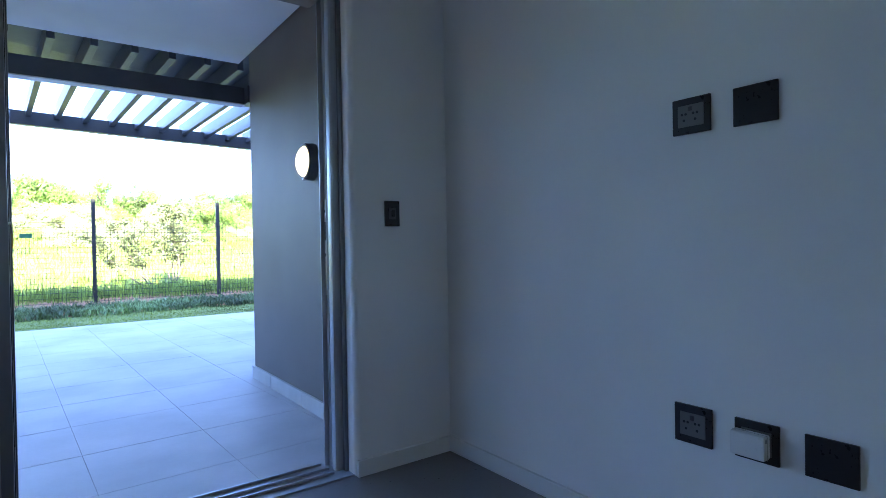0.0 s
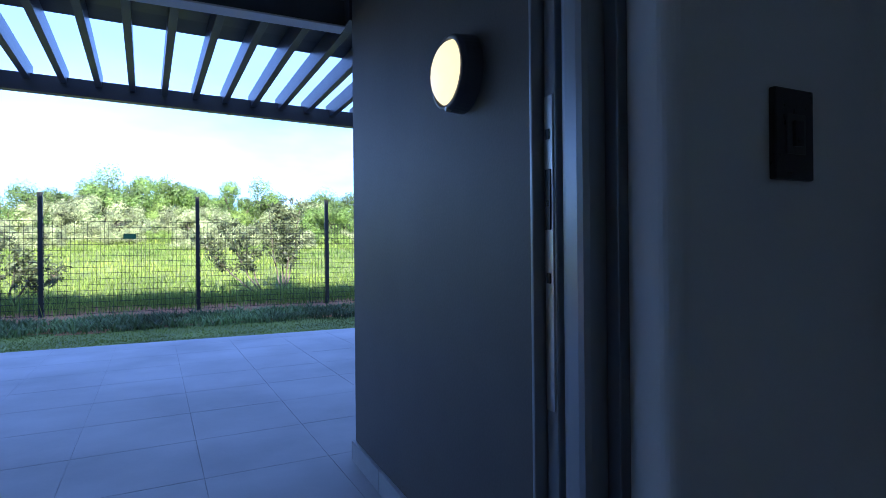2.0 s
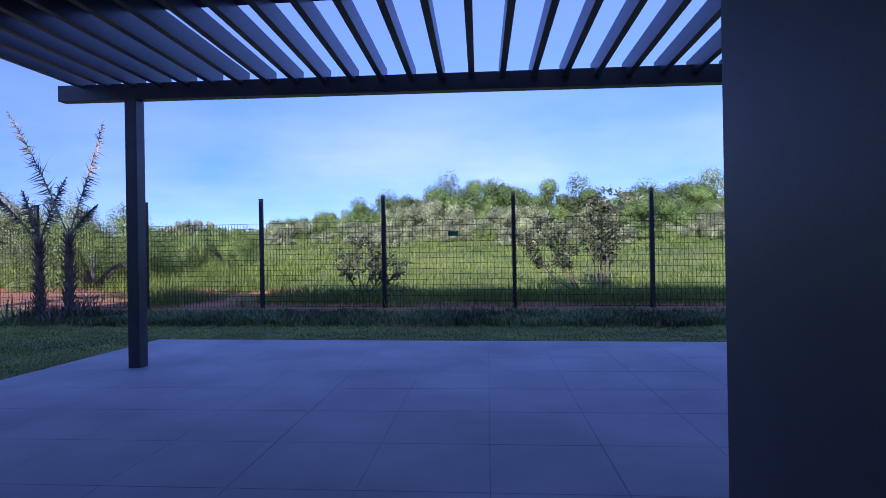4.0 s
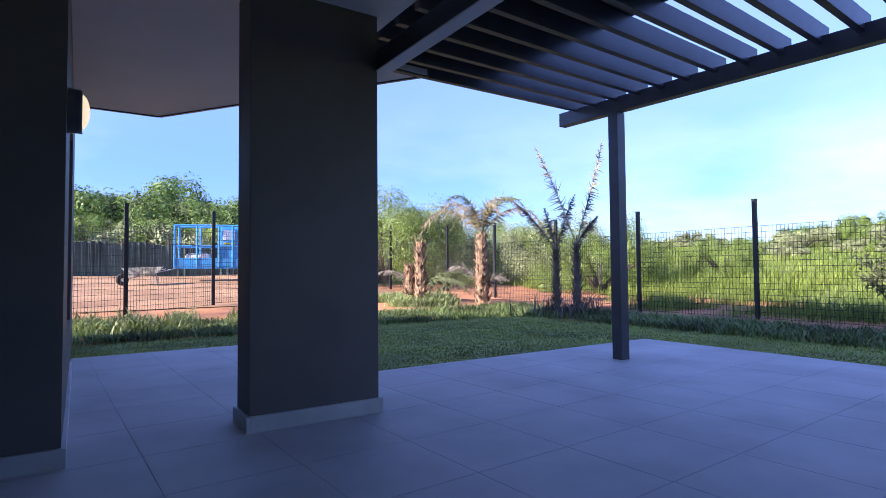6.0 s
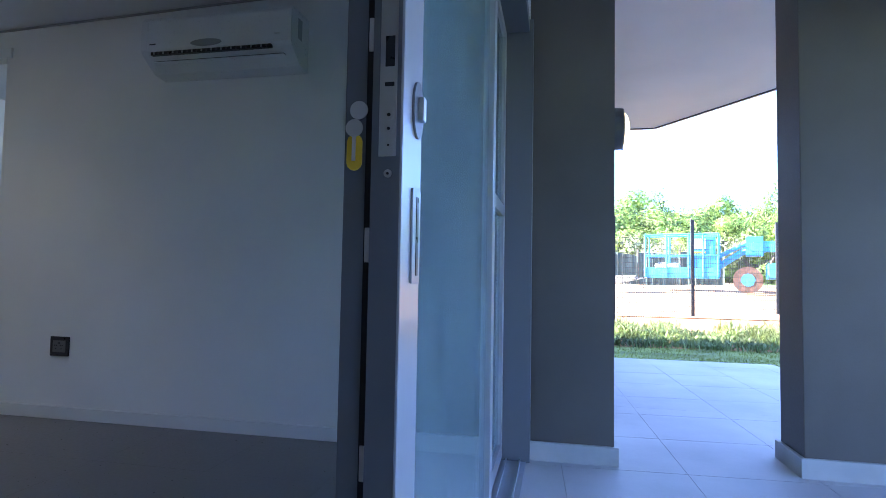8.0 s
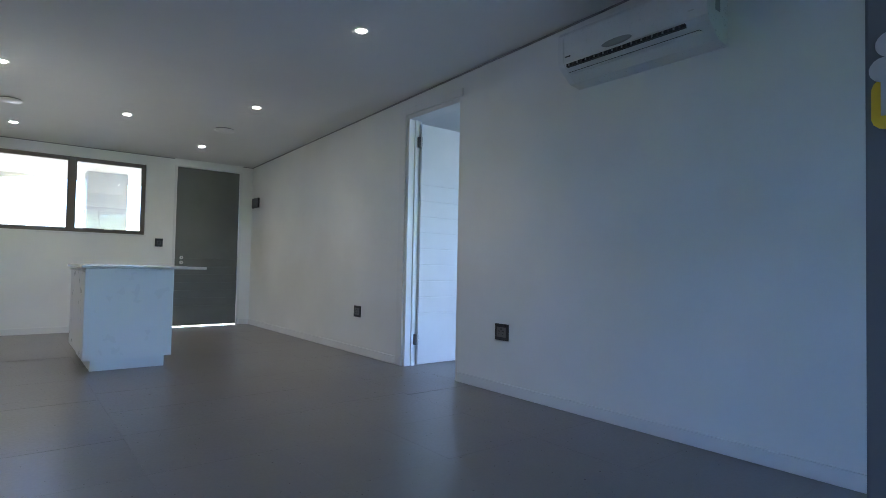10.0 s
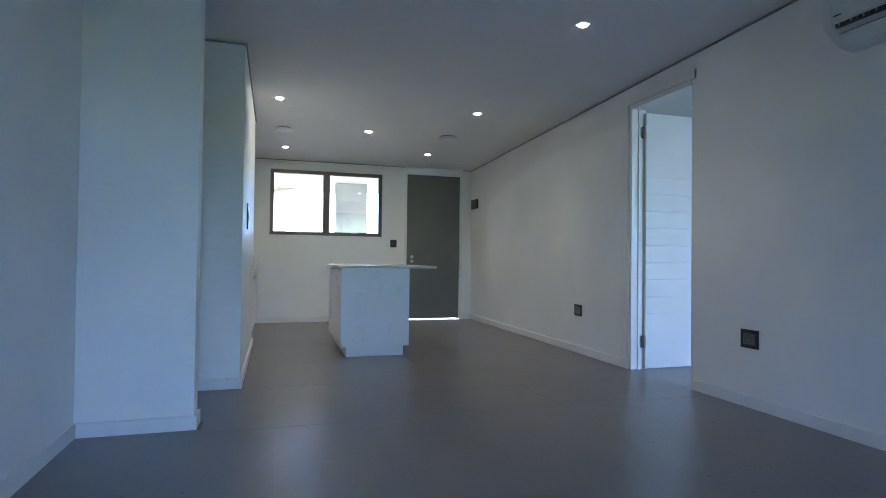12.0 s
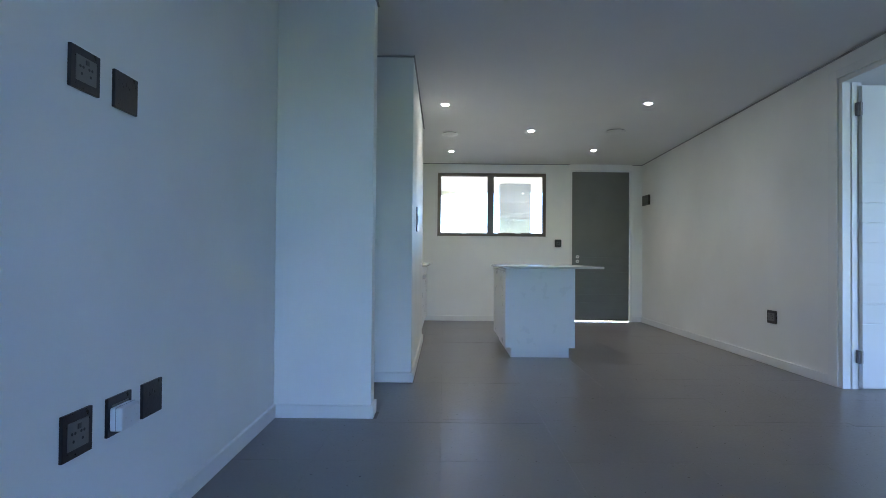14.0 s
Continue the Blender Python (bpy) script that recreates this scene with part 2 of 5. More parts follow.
ROOF = mat("charcoal_roof_sheet", (0.06, 0.06, 0.065), 0.5, var=0.1, scale=2)


# ---- building helpers ----
def bx(bm, a, b, bevel=0.0):
    """A box from corner a to corner b."""
    m = Matrix.Translation([(p + q) / 2 for p, q in zip(a, b)]) @ Matrix.Diagonal([abs(q - p) for p, q in zip(a, b)] + [1])
    r = bmesh.ops.create_cube(bm, size=1, matrix=m)
    if bevel:
        es = list({e for v in r["verts"] for e in v.link_edges})
        bmesh.ops.bevel(bm, geom=es, offset=bevel, segments=2, affect="EDGES", profile=0.6)
    return bm


def cyl(bm, p, q, r1, r2=None, seg=16, caps=True):
    p, q = Vector(p), Vector(q)
    d = q - p
    m = Matrix.Translation((p + q) / 2) @ d.to_track_quat("Z", "Y").to_matrix().to_4x4()
    bmesh.ops.create_cone(bm, cap_ends=caps, segments=seg, radius1=r1, radius2=r1 if r2 is None else r2, depth=d.length, matrix=m)
    return bm


def B(*boxes, bevel=0.0):
    bm = bmesh.new()
    for a, b in boxes:
        bx(bm, a, b, bevel)
    return bm


def mesh_of(name, bm, material, smooth=False):
    me = bpy.data.meshes.new(name)
    bm.to_mesh(me)
    bm.free()
    me.materials.append(material)
    if smooth:
        for p in me.polygons:
            p.use_smooth = True
    return me


def part(name, bm, material, parent=None, label="", smooth=False):
    ob = new(name, mesh_of(name, bm, material, smooth))
    if parent:
        ob.parent = parent
        ob.matrix_parent_inverse = parent.matrix_world.inverted()
    return tagged(ob, label) if label else ob


def thing(name, at, label, category, group="", kind=""):
    ob = new(name)
    ob.empty_display_size = 0.1
    ob.matrix_world = at if isinstance(at, Matrix) else Matrix.Translation(at)
    ob.matrix_basis = ob.matrix_world
    return tagged(ob, label, category, group, kind)


def local(ob):
    """Lets parts of a thing be written in the thing's own coordinates."""
    def add(name, bm, material, parent=None, label="", smooth=False):
        o = new(name, mesh_of(name, bm, material, smooth))
        o.parent = parent or ob
        return tagged(o, label) if label else o
    return add


def piece(name, me, at, parent):
    o = new(name, me)
    o.parent = parent
    o.matrix_basis = Matrix.Translation(at)
    return o


def struct(name, bm, material, label, category="wall"):
    return tagged(part(name, bm, material), label, category, kind="structure")


def wall_x(y0, y1, x0, x1, z0, z1, holes):
    """A wall along x with openings (xa, xb, za, zb) through it."""
    bm, xs = bmesh.new(), sorted({x0, x1, *[h[0] for h in holes], *[h[1] for h in holes]})
    for a, b in zip(xs, xs[1:]):
        cut = sorted((h[2], h[3]) for h in holes if h[0] <= a and h[1] >= b)
        z = z0
        for za, zb in cut:
            if za > z:
                bx(bm, (a, y0, z), (b, y1, za))
            z = zb
        if z < z1:
            bx(bm, (a, y0, z), (b, y1, z1))
    bmesh.ops.remove_doubles(bm, verts=bm.verts, dist=1e-5)
    return bm


def wall_y(x0, x1, y0, y1, z0, z1, holes):
    bm = wall_x(x0, x1, y0, y1, z0, z1, holes)
    bmesh.ops.transform(bm, matrix=Matrix(((0, 1, 0, 0), (1, 0, 0, 0), (0, 0, 1, 0), (0, 0, 0, 1))), verts=bm.verts)
    bmesh.ops.reverse_faces(bm, faces=bm.faces)
    return bm


# ---- the room: floor, walls, ceiling ----
XE, XW, YB, ZC = 0.89, -3.20, -7.055, 2.72    # east wall, west wall, back wall, wall tops above the ceiling
YF, YO = 1.25, 1.50                          # facade: inner and outer face
struct("floor", B(((XW - 3.6, YB - 0.2, -0.15), (XE + 3.0, YO - 0.02, -0.0018))), GROUT, "grey grout bed under indoor floor tiles", "floor")
struct("wall_east", B(((XE, -2.06, 0), (XE + 0.15, YO, ZC))), PLASTER, "plain white plastered living room wall")
struct("wall_passage", B(((0.298, -2.06, 0), (XE - 0.002, -1.915, ZC))), PLASTER, "white plastered wall end beside the passage")
struct("wall_kitchen", B(((0.112, -5.0, 0), (XE + 2.9, -2.875, ZC))), PLASTER, "white plastered wall block beside the kitchen")
struct("wall_passage_end", B(((XE + 2.75, -2.86, 0), (XE + 2.9, -1.90, ZC)), ((XE + 0.152, -1.90, 0), (XE + 2.9, -1.75, ZC))), PLASTER, "plain white walls closing the passage")
struct("wall_kitchen_side", B(((XE + 0.9, YB, 0), (XE + 1.05, -5.0, ZC))), PLASTER, "plain white kitchen side wall")
struct("wall_north", wall_x(YB - 0.2, YB, XW - 3.6, XE + 1.05, 0, ZC, [(-1.715, -0.035, 1.305, 2.285), (-3.04, -2.085, 0, 2.335)]), PLASTER, "white back wall with a window and the entrance door")
struct("wall_west", wall_y(XW - 0.14, XW, YB, 1.30, 0, ZC, [(-2.825, -2.015, 0, 2.39)]), PLASTER, "long white plastered wall with a doorway")
struct("wall_facade", B(((0.361, YF, 0), (XE - 0.002, YO, ZC)), ((XW, YF + 0.05, 2.34), (0.361, YO, ZC))), PLASTER, "white facade wall beside and over the sliding door")
bm = bmesh.new()
for k in range(8):
    a0, a1 = radians(90 * k / 8), radians(90 * (k + 1) / 8)
    q = [(0.361 - 0.03 * math.sin(a), YF + 0.03 - 0.03 * math.cos(a)) for a in (a0, a1)] + [(0.361, YF + 0.075), (0.361, YF + 0.075)]
    bm.faces.new([bm.verts.new((x, y, z)) for (x, y), z in ((q[0], 0), (q[1], 0), (q[1], 2.34), (q[0], 2.34))])
bm.faces.new([bm.verts.new(c) for c in ((0.331, YF + 0.03, 0), (0.331, YF + 0.075, 0), (0.331, YF + 0.075, 2.34), (0.331, YF + 0.03, 2.34))])
bm.faces.new([bm.verts.new(c) for c in ((0.331, YF + 0.075, 0), (0.361, YF + 0.075, 0), (0.361, YF + 0.075, 2.34), (0.331, YF + 0.075, 2.34))])
bmesh.ops.remove_doubles(bm, verts=bm.verts, dist=1e-4)
bmesh.ops.recalc_face_normals(bm, faces=bm.faces)
struct("wall_reveal", bm, PLASTER, "rounded white plaster corner of the door reveal")
bm = B(((XW - 3.6, YB - 0.2, 0), (XE + 3.0, YO - 0.1, 0.07)))
for v in bm.verts:
    v.co.z += ceil_z(v.co.y)
struct("ceiling", bm, CEILING, "flat white painted plasterboard ceiling", "ceiling")

# neighbouring room behind the west doorway
struct("wall_bedroom", B(((XW - 3.6, -4.4, 0), (XW - 0.142, -4.28, ZC)), ((XW - 3.6, -4.28, 0), (XW - 3.48, 1.94, ZC))), PLASTER, "plain white bedroom walls behind the doorway")
# the window opening is unseen, added to let light into the bedroom
struct("wall_south", wall_x(1.70, 1.945, XW - 5.1, -3.172, 0, 2.678, [(-6.2, -4.3, 0.5, 2.2)]), DARKWALL, "charcoal painted outside wall with the door recess corner")
struct("wall_recess", B(((XW - 0.14, 1.302, 0), (-3.172, 1.70, 2.678))), DARKWALL, "charcoal painted wall end beside the sliding door")

# ceiling shadow line and skirtings
def skirt_run(bm, p, q, nrm, h=0.078, t=0.018):
    (x0, y0), (x1, y1) = p, q
    bx(bm, (min(x0, x1) + min(0, nrm[0] * t), min(y0, y1) + min(0, nrm[1] * t), 0.0), (max(x0, x1) + max(0, nrm[0] * t), max(y0, y1) + max(0, nrm[1] * t), h), 0.003)


RUNS = [((XE, -1.915), (XE, YF), (-1, 0)), ((0.298, -1.915), (XE - 0.019, -1.915), (0, 1)), ((0.298, -2.06), (0.298, -1.896), (-1, 0)),
        ((0.112, -2.875), (XE + 2, -2.875), (0, 1)), ((0.112, -5.0), (0.112, -2.856), (-1, 0)), ((-2.07, YB), (XE + 0.9, YB), (0, 1)),
        ((XW, YB), (XW, -2.928), (1, 0)), ((XW, -2.013), (XW, 1.30), (1, 0)), ((0.335, YF), (XE - 0.013, YF), (0, -1)), ((XW + 0.013, YB), (-3.045, YB), (0, 1))]
bm = bmesh.new()
for run in RUNS:
    skirt_run(bm, *run)
tagged(part("baseboard", bm, TRIM), "white painted timber skirting along the walls", "skirting", kind="structure")
bm = bmesh.new()
for (x0, y0), (x1, y1), nr in RUNS:
    bx(bm, (min(x0, x1) + min(0, nr[0] * 0.012), min(y0, y1) + min(0, nr[1] * 0.012), ZC - 0.014), (max(x0, x1) + max(0, nr[0] * 0.012), max(y0, y1) + max(0, nr[1] * 0.012), ZC - 0.004))
bx(bm, (XW, -2.93, ZC - 0.014), (XW + 0.012, -2.01, ZC - 0.004))
for v in bm.verts:
    v.co.z += ceil_z(v.co.y) - ZC
tagged(part("trim", bm, SHADOWGAP), "thin grey shadow-line trim where walls meet the ceiling", "trim", kind="structure")


# ---- entrance door, window, inner doorway ----
def entrance_door():
    d = thing("door_1", (-2.565, YB - 0.06, 0), "closed dark grey entrance door with horizontal grooves", "door", kind="structure")
    bm = bmesh.new()
    x0, x1, z0, z1 = -3.0, -2.12, 0.013, 2.315
    cuts = [z0] + [0.30 + 0.115 * k for k in range(7)] + [z1]
    for a, b in zip(cuts, cuts[1:]):
        bx(bm, (x0, YB - 0.06, a + 0.002), (x1, YB - 0.018, b - 0.002), 0.004)
    bx(bm, (x0 + 0.004, YB - 0.055, z0), (x1 - 0.004, YB - 0.024, z1))
    part("leaf", bm, DOORGREY, d)
    part("frame", B(((-3.04, YB - 0.08, 0), (-3.005, YB + 0.004, 2.335)), ((-2.115, YB - 0.08, 0), (-2.08, YB + 0.004, 2.335)), ((-3.005, YB - 0.08, 2.318), (-2.115, YB + 0.004, 2.337)), bevel=0.003), TRIM, d, "white painted door frame")
    for z in (1.0, 0.93):
        bm = cyl(bmesh.new(), (-2.205, YB - 0.018, z), (-2.205, YB + 0.004, z), 0.026, 0.024, 20)
        rose = part("lock_rose", bm, STEEL, d, "round steel lock rose")
        part("keyhole", B(((-2.208, YB + 0.0035, z - 0.008), (-2.202, YB + 0.0055, z + 0.008))), BLACK, rose)


entrance_door()


def back_window():
    w = thing("window_1", (-0.92, YB, 1.305), "two-pane bronze aluminium window over bright daylight", "window", kind="structure")
    x0, x1, z0, z1, y0, y1 = -1.715, -0.035, 1.305, 2.285, YB - 0.09, YB - 0.03
    t = 0.034
    part("window_frame", B(((x0, y0, z0), (x0 + t, y1, z1)), ((x1 - t, y0, z0), (x1, y1, z1)), ((x0 + t, y0, z0), (x1 - t, y1, z0 + t)), ((x0 + t, y0, z1 - t), (x1 - t, y1, z1)), ((-0.888, y0, z0 + t), (-0.828, y1, z1 - t)), bevel=0.003), BRONZE, w)
    for a, b in ((x0 + t, -0.888), (-0.828, x1 - t)):
        s = 0.02
        sash = part("sash", B(((a, y0 + 0.01, z0 + t), (a + s, y1 + 0.008, z1 - t)), ((b - s, y0 + 0.01, z0 + t), (b, y1 + 0.008, z1 - t)), ((a + s, y0 + 0.01, z0 + t), (b - s, y1 + 0.008, z0 + t + s)), ((a + s, y0 + 0.01, z1 - t - s), (b - s, y1 + 0.008, z1 - t)), bevel=0.002), BRONZE, w)
        p = part("pane", B(((a + s, y0 + 0.03, z0 + t + s), (b - s, y0 + 0.036, z1 - t - s))), WINGLASS, sash)
        p.visible_shadow = False
        part("stay_handle", B((((a + b) / 2 - 0.05, y1 + 0.008, z0 + t + 0.008), ((a + b) / 2 + 0.05, y1 + 0.02, z0 + t + 0.02)), bevel=0.003), STEEL, sash)
    part("window_sill", B(((x0 - 0.02, YB - 0.03, z0 - 0.022), (x1 + 0.02, YB + 0.014, z0 - 0.001)), bevel=0.003), TRIM, w)


back_window()


def inner_door():
    d = thing("door_2", (XW - 0.07, -2.8, 0), "white grooved door standing open into the next room", "door", kind="structure")
    # lining and architrave
    part("door_frame", B(((XW - 0.144, -2.825, 0), (XW + 0.004, -2.785, 2.39)), ((XW - 0.144, -2.047, 0), (XW - 0.004, -2.015, 2.39)), ((XW - 0.144, -2.785, 2.352), (XW + 0.004, -2.047, 2.392)), bevel=0.003), TRIM, d)
    part("architrave", B(((XW + 0.0, -2.927, 0), (XW + 0.018, -2.827, 2.46)), ((XW + 0.0, -2.827, 2.392), (XW + 0.018, -1.995, 2.46)), bevel=0.004), TRIM, d)
    part("door_stop", B(((XW - 0.10, -2.785, 0), (XW - 0.06, -2.771, 2.352)), bevel=0.002), TRIM, d)
    bm = bmesh.new()
    hx, hy = XW - 0.115, -2.740
    cuts = [0.012] + [0.50 + 0.1535 * k for k in range(9)] + [2.32]
    for a, b in zip(cuts, cuts[1:]):
        bx(bm, (hx - 0.81, hy - 0.04, a + 0.0035), (hx, hy, b - 0.0035), 0.003)
    bx(bm, (hx - 0.806, hy - 0.036, 0.013), (hx - 0.004, hy - 0.004, 2.318))
    leaf = part("leaf", bm, DOORWHITE, d)
    for z in (0.25, 2.14):
        h = part("hinge", B(((hx - 0.004, hy - 0.05, z - 0.05), (hx + 0.03, hy + 0.003, z + 0.05)), bevel=0.002), ALU, leaf, "dull dark steel butt hinge")
        part("hinge_pin", cyl(bmesh.new(), (hx + 0.012, hy + 0.006, z - 0.052), (hx + 0.012, hy + 0.006, z + 0.052), 0.007, seg=10), STEEL, h)


inner_door()


# ---- sliding door ----
def sliding_door():
    d = thing("door_3", (-1.4, 1.42, 0), "large charcoal aluminium sliding door standing half open", "door", kind="structure")
    xl, xr, zt = -3.168, 0.360, 2.34
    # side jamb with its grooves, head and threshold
    # fins take the paler copy, the grooves between them the darker tone
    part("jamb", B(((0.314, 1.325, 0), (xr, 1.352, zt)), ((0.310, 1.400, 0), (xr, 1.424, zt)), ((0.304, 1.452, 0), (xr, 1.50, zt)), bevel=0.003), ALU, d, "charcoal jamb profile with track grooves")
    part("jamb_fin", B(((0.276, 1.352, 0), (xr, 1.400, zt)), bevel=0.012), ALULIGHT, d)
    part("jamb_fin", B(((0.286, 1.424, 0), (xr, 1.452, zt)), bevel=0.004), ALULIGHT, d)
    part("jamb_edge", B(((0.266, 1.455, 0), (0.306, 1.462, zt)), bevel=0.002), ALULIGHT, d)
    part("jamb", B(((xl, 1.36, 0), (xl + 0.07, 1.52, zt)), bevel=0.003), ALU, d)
    part("strike_plate", B(((0.283, 1.428, 0.85), (0.2865, 1.448, 1.32)), bevel=0.001), STEEL, d)
    part("strike_slot", B(((0.281, 1.432, 1.12), (0.2835, 1.444, 1.21)), ((0.281, 1.434, 1.04), (0.2835, 1.442, 1.055)), ((0.281, 1.434, 1.255), (0.2835, 1.442, 1.27))), BLACK, d)
    part("head", B(((xl + 0.07, 1.36, zt - 0.07), (0.25, 1.50, zt)), bevel=0.003), ALU, d)
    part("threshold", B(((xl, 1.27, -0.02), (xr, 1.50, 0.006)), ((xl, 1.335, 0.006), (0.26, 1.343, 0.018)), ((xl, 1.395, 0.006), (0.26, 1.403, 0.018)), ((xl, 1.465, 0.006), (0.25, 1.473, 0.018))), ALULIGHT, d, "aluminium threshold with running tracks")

    # the sliding leaf, pushed open
    a, b, y0, y1, z0, z1 = -2.15, -0.93, 1.384, 1.430, 0.02, zt - 0.035
    s = 0.11
    # pale tone paints in sky reflection; the edge cap keeps the plain one
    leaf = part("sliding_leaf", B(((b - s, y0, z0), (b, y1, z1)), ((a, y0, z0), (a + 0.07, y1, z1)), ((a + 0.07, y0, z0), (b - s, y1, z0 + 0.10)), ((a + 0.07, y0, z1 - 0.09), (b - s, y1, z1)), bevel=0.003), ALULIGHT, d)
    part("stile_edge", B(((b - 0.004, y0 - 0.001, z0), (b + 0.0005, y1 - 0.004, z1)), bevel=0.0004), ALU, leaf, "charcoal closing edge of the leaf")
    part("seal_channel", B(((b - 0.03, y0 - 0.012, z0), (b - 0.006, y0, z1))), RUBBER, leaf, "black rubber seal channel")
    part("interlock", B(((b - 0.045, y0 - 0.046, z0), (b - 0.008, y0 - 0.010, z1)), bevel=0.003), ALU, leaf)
    g = part("pane", B(((a + 0.07, 1.404, z0 + 0.10), (b - s, 1.411, z1 - 0.09))), GLASS, leaf)
    g.visible_shadow = False
    for k in range(7):
        z = 0.35 + 0.31 * k
        part("seal_clip", B(((b - 0.03, y0 - 0.010, z), (b - 0.004, y0 - 0.003, z + 0.05)), bevel=0.001), STEEL, leaf)
    part("faceplate", B(((b - 0.001, y0 + 0.010, 1.122), (b + 0.0015, y1 - 0.010, 1.448)), bevel=0.0006), STEEL, leaf, "brushed steel lock faceplate")
    yc = (y0 + y1) / 2 + 0.002
    part("lock_slot", B(((b + 0.001, yc - 0.007, 1.253), (b + 0.0022, yc + 0.007, 1.298)), ((b + 0.001, yc - 0.007, 1.224), (b + 0.0022, yc + 0.007, 1.230))), BLACK, leaf)
    for z, r in ((1.182, 0.008), (1.162, 0.007), (1.138, 0.005), (1.097, 0.006)):
        sc = part("screw", cyl(bmesh.new(), (b + 0.0012, yc, z), (b + 0.003, yc, z), r, seg=14), STEEL, leaf)
        part("screw_slot", cyl(bmesh.new(), (b + 0.003, yc, z), (b + 0.0036, yc, z), r * 0.35, seg=8), BLACK, sc)
    # outside: lock escutcheon and flush pull
    esc = part("escutcheon", cyl(bmesh.new(), (b - 0.075, y1, 1.21), (b - 0.075, y1 + 0.004, 1.21), 0.030, seg=24), ALU, leaf)
    for v in esc.data.vertices:
        v.co.z = 1.21 + (v.co.z - 1.21) * 1.5
    part("thumb_turn", B(((b - 0.084, y1 + 0.004, 1.192), (b - 0.066, y1 + 0.014, 1.230)), bevel=0.003), STEEL, leaf)
    part("flush_pull", B(((b - 0.096, y1, 0.94), (b - 0.050, y1 + 0.004, 1.085)), bevel=0.0015), ALULIGHT, leaf)
    part("pull_recess", B(((b - 0.080, y1 + 0.003, 0.952), (b - 0.068, y1 + 0.0052, 1.073))), BLACK, leaf)
    # fixed light at the far end
    a2, b2 = xl + 0.07, -2.08
    y0, y1 = 1.335, 1.378
    fx = part("fixed_light", B(((a2, y0, 0.02), (a2 + 0.06, y1, z1)), ((b2 - 0.06, y0, 0.02), (b2, y1, z1)), ((a2 + 0.06, y0, 0.02), (b2 - 0.06, y1, 0.10)), ((a2 + 0.06, y0, z1 - 0.08), (b2 - 0.06, y1, z1)), ((a2 + 0.06, y0, 1.27), (b2 - 0.06, y1, 1.33)), bevel=0.003), ALULIGHT, d)
    for za, zb in ((0.10, 1.27), (1.33, z1 - 0.08)):
        g = part("pane", B(((a2 + 0.06, 1.354, za), (b2 - 0.06, 1.361, zb))), GLASS, fx)
        g.visible_shadow = False


sliding_door()


def key_bunch():
    x, y, q = -0.931, 1.363, -0.014
    k = thing("door_keys", (x, y, 1.20 + q), "two steel keys with a yellow tag in the door lock", "keys")
    part("key_blade", cyl(bmesh.new(), (x - 0.012, y, 1.205 + q), (x + 0.002, y, 1.205 + q), 0.005, seg=10), STEEL, k)
    part("key_bow", cyl(bmesh.new(), (x + 0.001, y, 1.205 + q), (x + 0.003, y, 1.205 + q), 0.0135, seg=20), STEEL, k)
    bm = cyl(bmesh.new(), (x + 0.005, y - 0.005, 1.178 + q), (x + 0.007, y - 0.005, 1.178 + q), 0.0130, seg=18)
    bx(bm, (x + 0.005, y - 0.0080, 1.130 + q), (x + 0.0068, y - 0.0025, 1.170 + q), 0.0005)
    part("hanging_key", bm, STEEL, k)
    # rounded yellow tag
    bm = bmesh.new()
    outline = [(0.0116 * sx * math.cos(a), oz + 0.0116 * math.sin(a) * sz) for sx, sz, oz, angs in ((1, 1, 1.158 + q, (0.1, 0.6, 1.1, 1.5)), (-1, 1, 1.158 + q, (1.5, 1.1, 0.6, 0.1)), (-1, -1, 1.128 + q, (0.1, 0.6, 1.1, 1.5)), (1, -1, 1.128 + q, (1.5, 1.1, 0.6, 0.1))) for a in angs]
    rings = [[bm.verts.new((px, y - 0.005 + dy, z)) for dy, z in outline] for px in (x + 0.0015, x + 0.0042)]
    n = len(outline)
    bm.faces.new(rings[0]), bm.faces.new(rings[1])
    for q in range(n):
        bm.faces.new((rings[0][q], rings[0][(q + 1) % n], rings[1][(q + 1) % n], rings[1][q]))
    bmesh.ops.recalc_face_normals(bm, faces=bm.faces)
    part("tag", bm, YELLOW, k, "yellow plastic key tag")


key_bunch()


# ---- patio, roof and pergola ----
ZS = 2.68    # soffit
struct("patio_slab", B(((-4.56, YO, -0.22), (3.2, 8.32, -0.0022)), ((-7.25, 1.945, -0.22), (-4.56, 4.12, -0.0022))), CONCRETE, "concrete slab under the patio tiles", "patio")
struct("wall_wing", B(((0.583, YO, 0), (0.83, 3.56, 3.01))), DARKWALL, "charcoal painted wing wall of the patio")
struct("wall_neighbour", B(((0.83, 3.35, 0), (6.5, 3.55, 3.01))), DARKWALL, "plain charcoal outside wall beyond the wing")


def poly_slab(pts, z0, z1):
    bm = bmesh.new()
    vs = [bm.verts.new((x, y, z0)) for x, y in pts]
    f = bm.faces.new(vs)
    r = bmesh.ops.extrude_face_region(bm, geom=[f])
    bmesh.ops.translate(bm, verts=[v for v in r["geom"] if isinstance(v, bmesh.types.BMVert)], vec=(0, 0, z1 - z0))
    bmesh.ops.recalc_face_normals(bm, faces=bm.faces)
    return bm


